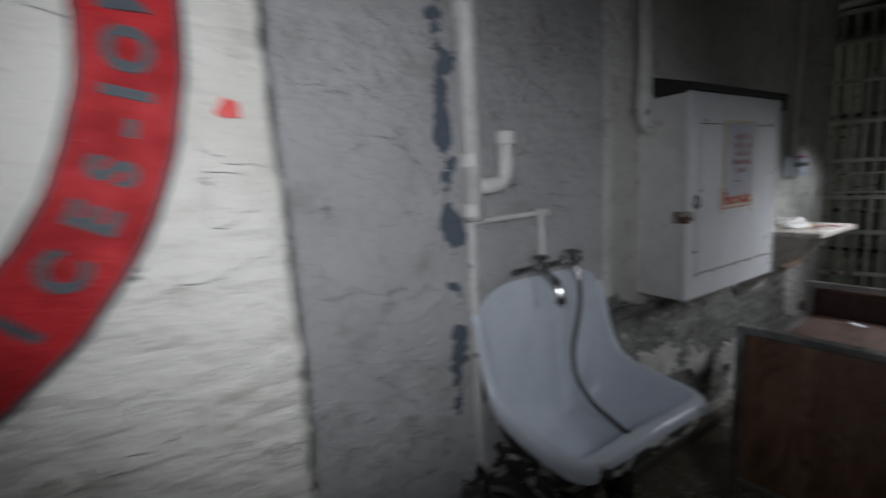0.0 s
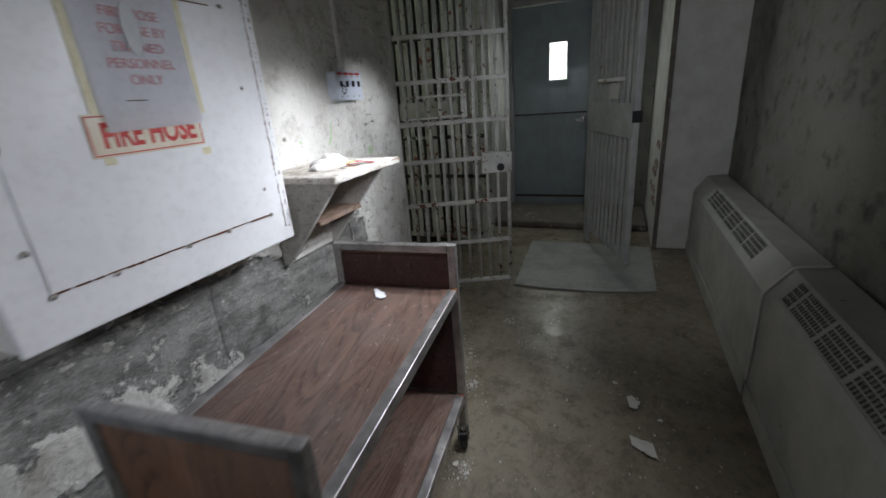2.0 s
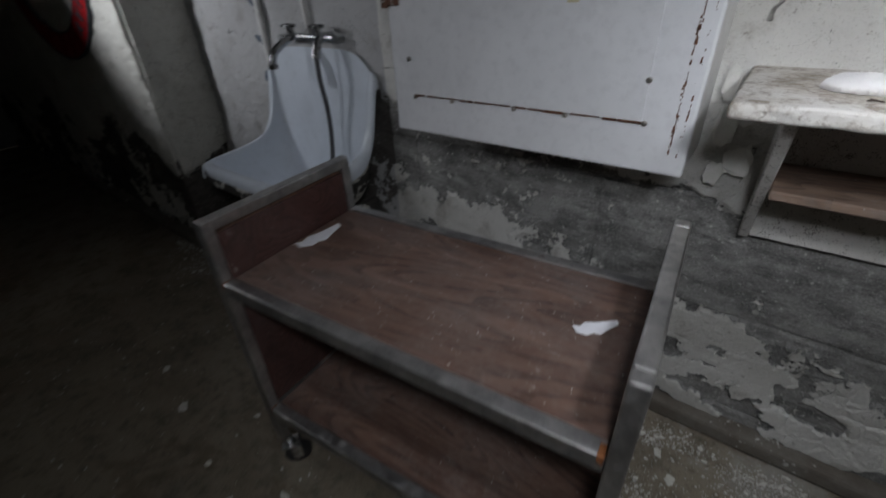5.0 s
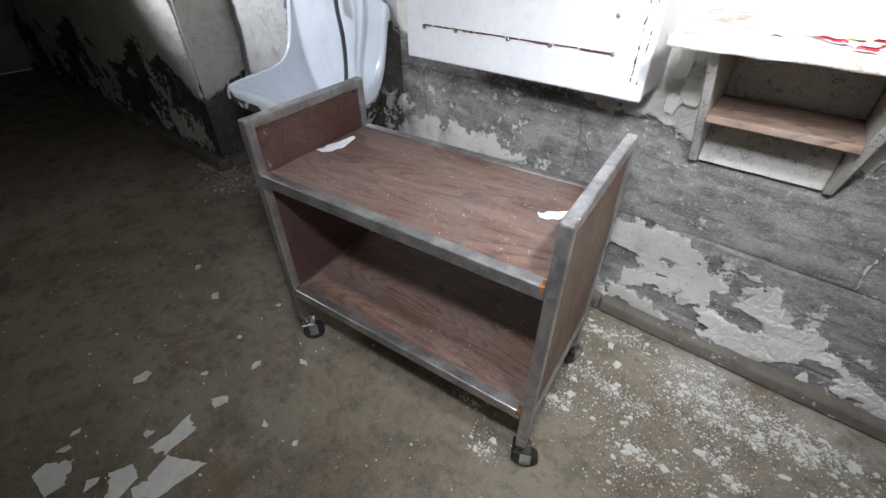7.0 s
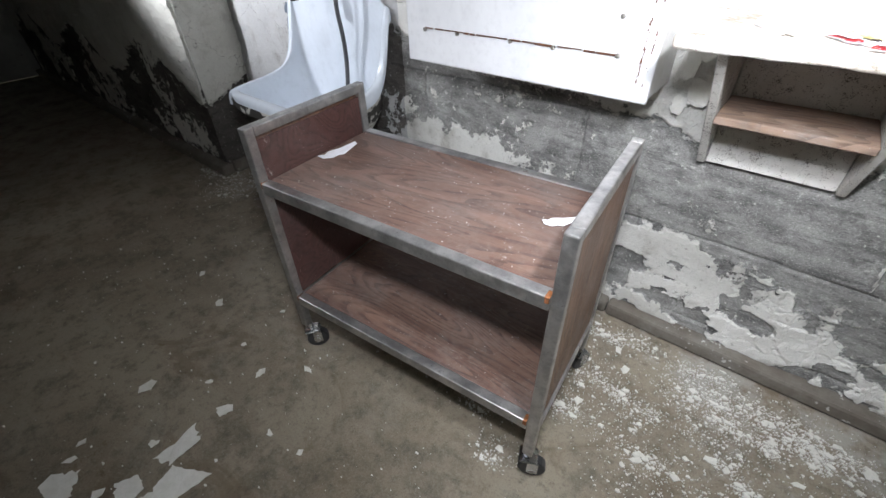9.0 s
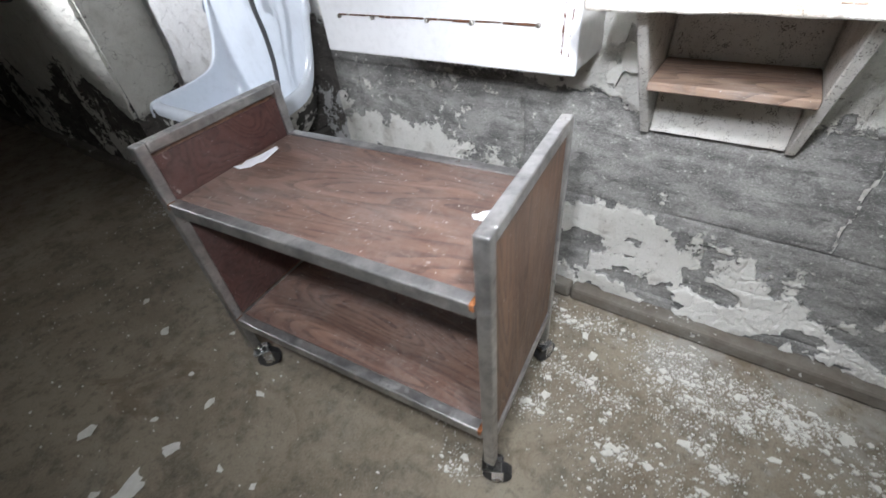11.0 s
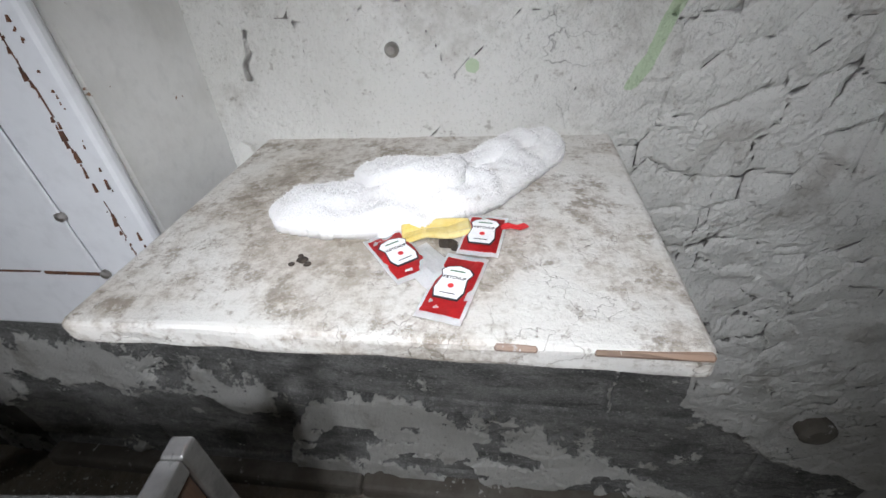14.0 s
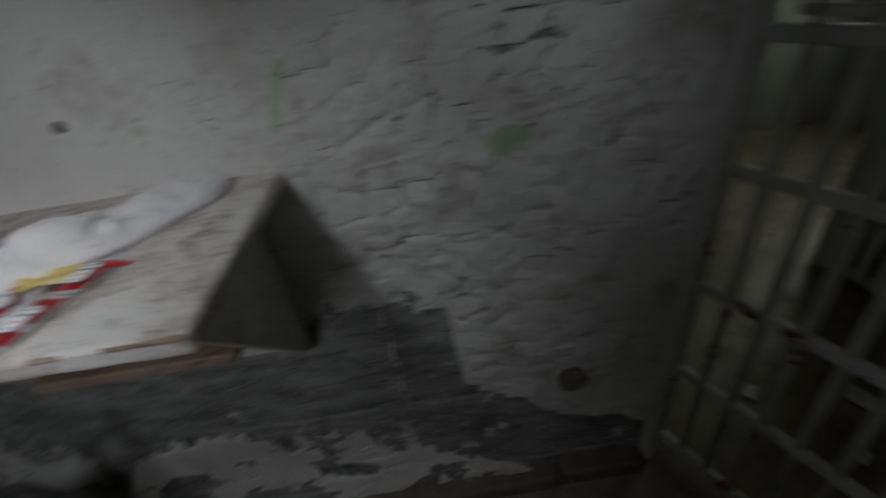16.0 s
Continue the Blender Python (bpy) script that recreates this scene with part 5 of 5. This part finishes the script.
def cloth(height, floor_height, x0, x1, y0, y1, step=0.0024):
    """A cloth surface over a grid, with wrinkles and a soft uneven outline, closed below."""
    bm = bmesh.new()
    nx, ny = int((x1 - x0) / step), int((y1 - y0) / step)
    high, low = {}, {}
    for i in range(nx + 1):
        for j in range(ny + 1):
            x, y = x0 + i * step, y0 + j * step
            wx, wy = x + 0.006 * noise.noise((x * 38, y * 38, 1)), y + 0.006 * noise.noise((x * 38, y * 38, 6))
            h = height(wx, wy)
            if h > 0.0004:
                h *= 1 + 0.5 * noise.noise((x * 22, y * 30, 3)) + 0.08 * noise.noise((x * 85, y * 85, 8))
                z = floor_height(wx, wy)
                high[i, j] = bm.verts.new((x, y, DZ + 0.002 + z + max(0.0006, h)))
                low[i, j] = bm.verts.new((x, y, DZ + 0.0012 + 0.55 * z))
    cells = [(i, j) for i, j in high if (i + 1, j) in high and (i, j + 1) in high and (i + 1, j + 1) in high]
    inside = set(cells)
    for i, j in cells:
        k = ((i, j), (i + 1, j), (i + 1, j + 1), (i, j + 1))
        bm.faces.new([high[q] for q in k])
        bm.faces.new([low[q] for q in k[::-1]])
        for (a, b), beyond in zip(((0, 1), (1, 2), (2, 3), (3, 0)), ((i, j - 1), (i + 1, j), (i, j + 1), (i - 1, j))):
            if beyond not in inside:
                bm.faces.new((high[k[a]], high[k[b]], low[k[b]], low[k[a]]))
    bmesh.ops.delete(bm, geom=[v for v in bm.verts if not v.link_faces], context="VERTS")
    return bm


towel = thing("towel", (3.93, 0.98, DZ), "crumpled white terry towel, grimy, on the desk", "towel")
part("flat_end", cloth(towel_under, lambda x, y: 0.0, 3.77, 4.11, 0.87, 1.135), "towel", towel, smooth=True)
flap = part("folded_flap", cloth(towel_over, lambda x, y: 0.85 * towel_under(x, y), 3.84, 4.08, 0.91, 1.12), "towel", towel, smooth=True)
towel.matrix_basis = pose(3.926, 0.974, DZ)
nap = bmesh.new()
random.seed(77)
for src in (towel.children[0], flap):
    faces = [f for f in src.data.polygons if len(f.vertices) == 4]
    for f in random.choices(faces, weights=[max(f.area, 1e-9) for f in faces], k=9000 if src is not flap else 5000):
        vs = [src.data.vertices[i].co for i in f.vertices]
        p = vs[0].lerp(vs[1], random.random()).lerp(vs[3].lerp(vs[2], random.random()), random.random())
        d = (f.normal + Vector((random.gauss(0, 0.5), random.gauss(0, 0.5), random.gauss(0, 0.5)))).normalized() * random.uniform(0.0012, 0.0032)
        s = d.orthogonal().normalized() * 0.0005
        nap.faces.new([nap.verts.new(q) for q in (p - s, p + s, p + d)])
tagged(part("nap", nap, "towel", towel, "fuzzy pile", local=True), kind="stuff")


# sachets
def sachet(at, turn, length=0.077, width=0.036, back=False, tilt=0.0, torn=False):
    ob = thing("ketchup_sachet", (0, 0, 0), "empty red and white ketchup sachet on the desk" if not back else "white back of an empty ketchup sachet", "sachet", "sachets on the desk")
    ob.matrix_basis = pose(*spread(at[0], at[1]), at[2], tilt, 0, turn)

    def pillow(w, h, z, puff, wav):
        bm = bmesh.new()
        n, m = 8, 12
        g = [[bm.verts.new((w * (i / n - 0.5), h * (j / m - 0.5), z + puff * math.sin(math.pi * i / n) * math.sin(math.pi * j / m) + wav * noise.noise((i * 0.5, j * 0.4, at[0] * 50)))) for j in range(m + 1)] for i in range(n + 1)]
        for i in range(n):
            for j in range(m):
                bm.faces.new((g[i][j], g[i + 1][j], g[i + 1][j + 1], g[i][j + 1]))
        bmesh.ops.solidify(bm, geom=bm.faces[:], thickness=0.0005)
        return bm

    part("foil", pillow(width, length, 0.0014, 0.003, 0.0012), "packet_white", ob, local=True)
    if not back:
        part("red_print", pillow(width * 0.86, length * 0.84, 0.0022, 0.0033, 0.0012), "packet_red", ob, local=True)
        bm = bmesh.new()
        outline = [(-0.010, -0.021), (0.010, -0.021), (0.013, -0.012), (0.011, 0.004), (0.014, 0.012), (0.010, 0.017), (0.0, 0.020), (-0.010, 0.017), (-0.014, 0.012), (-0.011, 0.004), (-0.013, -0.012)]
        part("label_edge", sheet(outline, 0.96, 0.0056), "dark", ob, local=True)
        part("label_shield", sheet(outline, 0.88, 0.0062), "packet_white", ob, local=True)
        t = lettering("KETCHUP", 0.0042, 0.0002)
        t.transform(Matrix.Translation((0, 0.003, 0.0071)))
        part("lettering", t, "dark", ob, local=True)
        part("mark", boxed((-0.0062, 0.0105, 0.0062), (0.0062, 0.0119, 0.0072), 0.0003), "green_ink", ob, local=True)
        part("tomato", tubed([(0, -0.006, 0.0062), (0, -0.006, 0.0072)], 0.0024, 12), "packet_red", ob, local=True)
        part("small_print", boxed((-0.006, -0.0148, 0.0062), (0.006, -0.0139, 0.0071), 0.0002), "dark", ob, local=True)
    return ob


def sheet(outline, k, z):
    bm = bmesh.new()
    f = bm.faces.new([bm.verts.new((k * x, k * y, z)) for x, y in outline])
    up = bmesh.ops.extrude_face_region(bm, geom=[f])["geom"]
    bmesh.ops.translate(bm, verts=[g for g in up if isinstance(g, bmesh.types.BMVert)], vec=(0, 0, 0.0006))
    return bm


sachet((3.978, 0.838, DZ + 0.003), -13)
sachet((3.998, 0.907, DZ + 0.004), -8, 0.062)
sachet((3.926, 0.876, DZ + 0.003), 38, 0.072)
sachet((3.957, 0.860, DZ + 0.002), 42, 0.066, 0.034, back=True)
scrap("sachet_corner", [(-0.013, -0.005), (-0.004, -0.001), (0.004, -0.006), (0.012, -0.003), (0.009, 0.003), (0.002, 0.001), (-0.005, 0.006), (-0.012, 0.003)], (*spread(4.026, 0.922), DZ + 0.004), 10, 0.0015, "packet_red", "torn red corner of a sachet", "sachet", "sachets on the desk", curl=6)
mu = thing("mustard_sachet", (*spread(3.955, 0.912), DZ), "crumpled yellow mustard sachet beside the towel", "sachet", "sachets on the desk", turn=12)
bm = boxed((-0.032, -0.012, 0.003), (0.032, 0.014, 0.009), 0.003, 2)
bmesh.ops.subdivide_edges(bm, edges=bm.edges[:], cuts=2, use_grid_fill=True)
for v in bm.verts:
    v.co.z = max(0.002, v.co.z + 0.006 * noise.noise(v.co * 90))
part("foil", bm, "mustard", mu, local=True)
random.seed(21)
for x, y, r in ((3.915, 0.9, 0.008), (3.967, 0.898, 0.008), (3.975, 0.89, 0.005), (3.84, 0.868, 0.005), (3.832, 0.862, 0.003), (4.012, 0.93, 0.005), (3.847, 0.862, 0.0035), (3.836, 0.874, 0.0025)):
    bm = bmesh.new()
    bmesh.ops.create_icosphere(bm, subdivisions=2, radius=r)
    for v in bm.verts:
        v.co *= 1 + 0.6 * noise.noise(v.co * 160)
        v.co.z = max(v.co.z * 0.35, -0.0005)
    ob = part("grime_clump", bm, "grime")
    ob.matrix_basis = pose(*spread(x, y), DZ + 0.002, 0, 0, random.uniform(0, 90))
    tagged(ob, "small dark clump of grime on the desk", "grime", "grime on the desk")

# nail head in the wall above the desk
nb = thing("wall_stud", (3.876, WALL_Y, 1.17), "grey round stud in the plaster above the desk", "stud")
part("head", tubed([(3.876, 1.16, 1.17), (3.876, 1.132, 1.17), (3.876, 1.128, 1.17)], [0.009, 0.009, 0.005], 12), "screw", nb)
nb = thing("pipe_stub", (4.64, WALL_Y, 0.45), "rusty round pipe stub in broken plaster", "pipe")
part("ring", tubed([(4.64, 1.16, 0.44), (4.64, 1.12, 0.44), (4.64, 1.112, 0.44)], [0.034, 0.034, 0.022], 16), "kerb", nb)

# ---- switch box ----
sw = thing("switch_box", (4.32, 1.12, 1.315), "pale blue four-gang switch box with dark toggles", "switch")
body = part("box", boxed((4.228, 1.094, 1.318), (4.43, 1.16, 1.438), 0.006, 2), "ivory", sw)
part("cover_plate", boxed((4.223, 1.088, 1.314), (4.435, 1.0935, 1.442), 0.003, 2), "ivory", body)
for i in range(4):
    x = 4.255 + 0.0485 * i
    t = part("toggle", boxed((x - 0.006, 1.078, 1.372), (x + 0.006, 1.0875, 1.398), 0.002), "dark", body)
    part("label_strip", boxed((x - 0.02, 1.0862, 1.424), (x + 0.02, 1.0876, 1.434), 0.0003), "red", body)
    for z in (1.33, 1.418):
        part("screw", tubed([(x, 1.0878, z), (x, 1.0855, z)], 0.004, 6), "screw", body)
bm = bmesh.new()
for k in range(9):
    a = k * 2 * math.pi / 9
    tube(bm, [(4.278 + 0.016 * math.cos(a), 1.0876, 1.36 + 0.018 * math.sin(a)), (4.278 + 0.016 * math.cos(a), 1.086, 1.36 + 0.018 * math.sin(a))], 0.0045, 6)
part("scorch", bm, "grime", body)
sw.matrix_basis = pose(4.319, 1.122, 1.304)
sc = thing("switch_conduit", (4.318, 1.12, 1.44), "thin white conduit above the switch box", "pipe")
part("run", tubed([(4.318, 1.12, 1.431), (4.318, 1.12, TOP)], 0.011, 8), "pipe", sc)
part("collar", tubed([(4.318, 1.12, 1.434), (4.318, 1.12, 1.46)], 0.017, 10), "pipe", sc)


# ---- gates ----
def barred_gate(hinge, free):
    h, f = Vector((*hinge, 0)), Vector((*free, 0))
    length = (f - h).length
    ob = thing("barred_gate", (*hinge, 0), "open grey barred cell gate, paint worn to rust", "gate", turn=math.degrees(math.atan2((f - h).y, (f - h).x)))
    for z in (0.03, 0.32, 0.60, 0.885, 1.12, 1.365, 1.615, 1.87, 2.12, 2.3):
        part("rail", boxed((0, -0.012, z), (length, 0.012, z + 0.027), 0.004, 1), "bar", ob, local=True)
    n = 12
    for i in range(n):
        x = 0.012 + (length - 0.024) * i / (n - 1)
        r = 0.014 if i in (0, n - 1) else 0.0108
        part("bar", tubed([(x, 0, 0.03), (x, 0, 2.32)], r, 8), "bar", ob, smooth=True, local=True)
    lock = part("lock_box", boxed((length - 0.19, -0.035, 0.80), (length + 0.005, 0.03, 0.93), 0.005, 2), "bar", ob, "lock box with a dark keyhole", local=True)
    part("keyhole", tubed([(length - 0.07, -0.045, 0.835), (length - 0.07, -0.034, 0.835)], 0.024, 12), "dark", lock, local=True)
    for x in (0.02, 0.09, 0.17):
        for z in (0.825, 0.905):
            part("rivet", tubed([(length - x, -0.041, z), (length - x, -0.034, z)], 0.007, 8), "screw", lock, local=True)
    bm = bmesh.new()
    for a, b in (((0.13, 1.16), (0.53, 1.175)), ((0.13, 1.285), (0.53, 1.3)), ((0.13, 1.175), (0.145, 1.285)), ((0.515, 1.175), (0.53, 1.285))):
        box(bm, (a[0], -0.022, a[1]), (b[0], -0.013, b[1]), 0.003)
    part("slot_frame", bm, "bar", ob, local=True)
    return ob


def slatted_gate(hinge, free, z0, z1, n, material, label, panel=True, slat=0.034, foot=False):
    h, f = Vector((*hinge, 0)), Vector((*free, 0))
    length = (f - h).length
    ob = thing("slatted_gate", (*hinge, 0), label, "gate", turn=math.degrees(math.atan2((f - h).y, (f - h).x)))
    for x in (0, length - 0.045):
        part("stile", boxed((x, -0.02, z0), (x + 0.045, 0.02, z1), 0.004), material, ob, local=True)
    for i in range(n):
        x = 0.06 + (length - 0.12 - slat) * i / (n - 1)
        part("slat", boxed((x, -0.008, z0 + 0.01), (x + slat, 0.008, z1 - 0.01), 0.003), material, ob, local=True)
    for z in (z0, 0.5 * (z0 + 0.95), z1 - 0.05):
        part("rail", boxed((0.046, 0.009, z), (length - 0.046, 0.02, z + 0.045), 0.003), material, ob, local=True)
    if foot:
        part("hinge_post", boxed((-0.05, -0.022, 0.0), (-0.002, 0.022, z1 + 0.06), 0.004), material, ob, local=True)
    if panel:
        p = part("lock_panel", boxed((0.03, -0.03, 0.95), (length - 0.02, -0.021, 1.165), 0.003), material, ob, "solid plate", local=True)
        part("pass_shelf", boxed((0.3, -0.075, 1.30), (0.62, -0.009, 1.325), 0.004), "bar", ob, local=True)
        part("paper_tag", boxed((0.4, -0.028, 1.19), (0.56, -0.022, 1.29), 0.002), "pier", ob, "pale tag", local=True)
        part("keeper", boxed((length - 0.004, -0.03, 1.05), (length + 0.012, 0.03, 1.12), 0.003), "dark", ob, local=True)
    return ob


barred_gate((4.915, 1.27), (5.245, 0.545))
slatted_gate((6.22, 0.10), (5.47, -0.2), 0.105, 2.3, 9, "slat", "open grey slatted steel gate with a solid plate", foot=True)
back = slatted_gate((5.95, 1.78), (5.95, 0.86), 0.06, 2.33, 12, "pale_slat", "pale peeling slatted cell door behind the gate", False, 0.042)
part("food_slot", boxed((0.13, -0.05, 1.12), (0.66, -0.009, 1.26), 0.012, 2), "pale_slat", back, "food slot box", local=True)
for z in (0.62, 0.95, 1.08, 1.72):
    part("rail", boxed((0.046, -0.016, z), (0.87, -0.0095, z + 0.03), 0.002), "cast", back, local=True)
# walls added behind the slatted door to keep daylight out of its gaps
solid("wall_cell_south", (5.98, 1.036, 0.062), (EX - 0.016, 1.076, TOP - 0.003), "grey_plaster")
solid("wall_cell_north", (5.98, 1.80, 0.0), (EX - 0.003, 1.86, TOP - 0.003), "grey_plaster")

# ---- radiator cover ----
RY, RZ = -0.65, 0.49


def radiator(x0, x1, g0, g1):
    ob = thing("radiator_cover", ((x0 + x1) / 2, -0.75, 0), "grey-green steel radiator cover with a slotted top grille", "radiator", "radiator covers along the wall")
    prof = [(RY, 0.004), (RY, RZ), (RY - 0.012, RZ + 0.017), (RY - 0.078, RZ + 0.11), (SOUTH_Y + 0.015, RZ + 0.122), (SOUTH_Y + 0.015, 0.004)]
    bm = bmesh.new()
    ends = [[bm.verts.new((x, y, z)) for y, z in prof] for x in (x0 + 0.002, x1 - 0.002)]
    for k in range(len(prof)):
        j = (k + 1) % len(prof)
        bm.faces.new((ends[0][k], ends[0][j], ends[1][j], ends[1][k]))
    bm.faces.new(ends[0][::-1]), bm.faces.new(ends[1])
    body = part("casing", bm, "radiator", ob)
    part("foot_strip", boxed((x0 + 0.002, RY + 0.001, 0.004), (x1 - 0.002, RY + 0.007, 0.09), 0.002), "radiator", body)
    # slots on the slope
    m = Matrix.Translation((0, RY - 0.045, RZ + 0.0635)) @ Matrix.Rotation(radians(-54.6), 4, "X")
    slots = bmesh.new()
    n = int((g1 - g0) / 0.017)
    for row in range(4):
        for i in range(n):
            x = g0 + 0.017 * i
            if (i % 12) == 11:
                continue
            box(slots, (x, -0.043 + 0.022 * row, 0.0005), (x + 0.009, -0.043 + 0.022 * row + 0.017, 0.0022), 0, m=m)
    g = part("grille", slots, "dark", ob, "rows of dark slots")
    g["kind"] = "stuff"
    bm = bmesh.new()
    for a, b in (((g0 - 0.01, -0.05), (g1 + 0.01, -0.046)), ((g0 - 0.01, 0.046), (g1 + 0.01, 0.05))):
        box(bm, (a[0], a[1], 0.0), (b[0], b[1], 0.004), 0.001, m=m)
    part("grille_edge", bm, "radiator", ob)
    return ob


radiator(4.30, 6.105, 4.58, 5.68)
radiator(2.6, 4.28, 3.1, 4.2)
radiator(0.85, 2.58, 1.2, 2.2)
# loose seam cover between two casings
se = thing("seam_cover", (4.29, RY, 0), "thin pale seam strip between radiator covers", "trim")
part("strip", tubed(bend([(4.29, RY + 0.004, 0.1), (4.29, RY + 0.004, RZ), (4.29, RY - 0.078, RZ + 0.114), (4.29, SOUTH_Y + 0.03, RZ + 0.124)], 0.02), 0.006, 6), "pier", se)

# ---- flakes and crumbs on the floor ----
random.seed(31)


def ragged(r):
    """The outline of a torn sheet of paint: a few straight breaks and one or two frayed sides."""
    n = random.choice((4, 5, 5, 6))
    turn, squash = random.uniform(0, 6), random.uniform(0.5, 0.9)
    corner = [turn + (k + random.uniform(-0.33, 0.33)) * 2 * math.pi / n for k in range(n)]
    pts = [Vector((r * random.uniform(0.75, 1.35) * math.cos(a), r * squash * random.uniform(0.75, 1.3) * math.sin(a))) for a in corner]
    out = []
    for a, b in zip(pts, pts[1:] + pts[:1]):
        fray = r * (0.16 if random.random() < 0.4 else 0.045)
        side = Vector((-(b - a).y, (b - a).x)).normalized()
        steps = max(2, min(9, round((b - a).length / 0.009)))
        out += [a.lerp(b, (k + (random.uniform(-0.3, 0.3) if k else 0)) / steps) + (side * random.uniform(-0.3, 1.0) * fray if k else Vector((0, 0))) for k in range(steps)]
    return [(p.x, p.y) for p in out]


FLAKES = [(2.83, -0.2, 0.075), (2.955, -0.235, 0.092), (2.86, -0.35, 0.065), (2.70, -0.456, 0.056), (2.93, -0.32, 0.04), (2.775, -0.235, 0.018), (2.80, -0.4, 0.026), (2.63, -0.41, 0.02), (2.60, -0.37, 0.014), (2.55, -0.16, 0.028), (2.842, -0.045, 0.03), (3.025, 0.0, 0.018), (2.806, 0.11, 0.022), (2.929, 0.217, 0.018), (2.133, 0.248, 0.02), (2.647, 0.14, 0.012), (4.137, -0.223, 0.055), (3.886, -0.252, 0.06), (2.62, 0.33, 0.012), (2.37, 0.2, 0.02), (4.099, 0.729, 0.018), (3.722, 0.678, 0.02), (3.797, 0.886, 0.018), (3.95, 0.62, 0.014), (4.3, 0.8, 0.016), (4.45, 0.95, 0.024), (4.2, 0.95, 0.014), (4.05, -0.32, 0.014), (4.25, -0.15, 0.012), (3.15, 0.02, 0.01), (2.7, -0.02, 0.012), (3.75, 0.95, 0.018), (4.75, 0.95, 0.04), (5.3, 1.3, 0.05), (5.6, 1.2, 0.06), (5.45, 1.05, 0.03)]
for x, y, r in FLAKES:
    scrap("paint_flake", ragged(r), (x, y, 0.0055), random.uniform(0, 360), 0.0022, "flake", "ragged white paint flake on the concrete floor", "paint flake", "flakes on the floor", random.uniform(-2, 2), random.uniform(0, 0.8))
bm = bmesh.new()
heaps = [(random.gauss(4.1, 0.42), 1.05 - abs(random.gauss(0, 0.27)), random.uniform(0.015, 0.08)) for _ in range(80)]
heaps += [(random.uniform(1.1, 2.3), random.uniform(0.55, 0.9), random.uniform(0.03, 0.1)) for _ in range(12)]
for i in range(13500):
    u = random.random()
    if u < 0.78:
        hx, hy, hs = random.choice(heaps)
        x, y = random.gauss(hx, hs * 1.1), random.gauss(hy, hs * 0.7)
    elif u < 0.88:
        x, y = random.uniform(1.4, 3.0), 1.1 - abs(random.gauss(0, 0.22))
    else:
        x, y = random.uniform(1.4, 6.0), random.uniform(-0.6, 1.0)
    if y > 1.08 or x > 5.0 and y > 0.6 and random.random() < 0.5:
        continue
    chip_size = u < 0.78 and random.random() < 0.022
    r = random.uniform(0.005, 0.014) if chip_size else min(0.006, 0.0006 + random.expovariate(1 / 0.0011))
    k, turn, tip = random.choice((4, 5, 5, 6)), random.uniform(0, 6), random.uniform(-0.25, 0.25)
    ring = []
    for q in range(k):
        a = turn + (q + random.uniform(-0.3, 0.3)) * 2 * math.pi / k
        d = r * random.uniform(0.55, 1.35)
        ring.append((x + d * math.cos(a), y + 0.75 * d * math.sin(a), max(0.0, tip * d * math.cos(a)) + 0.004))
    low = [bm.verts.new((px, py, 0.001)) for px, py, pz in ring]
    high = [bm.verts.new((px, py, pz + r * random.uniform(0.05, 0.2))) for px, py, pz in ring]
    bm.faces.new(high)
    for q in range(k):
        bm.faces.new((low[q], low[(q + 1) % k], high[(q + 1) % k], high[q]))
tagged(part("plaster_crumbs", bm, "flake"), "white plaster crumbs scattered on the floor", "debris", kind="stuff")
# specks of dust on the cart shelves
bm = bmesh.new()
for _ in range(200):
    x, y = random.uniform(-0.4, 0.4), random.uniform(-0.18, 0.18)
    z = 0.6842 if random.random() < 0.7 else 0.2612
    r = random.uniform(0.0006, 0.0021)
    vs = [bm.verts.new((x + r * random.uniform(0.5, 1.3) * math.cos(a), y + r * random.uniform(0.5, 1.3) * math.sin(a), z)) for a in (0.1, 1.7, 3.2, 4.8)]
    t = bm.verts.new((x, y, z + r * 0.5))
    for k in range(4):
        bm.faces.new((vs[k], vs[(k + 1) % 4], t))
bm.transform(world_of(cart))
tagged(part("dust_specks", bm, "flake"), "pale dust specks on the cart shelves", "dust", kind="stuff")
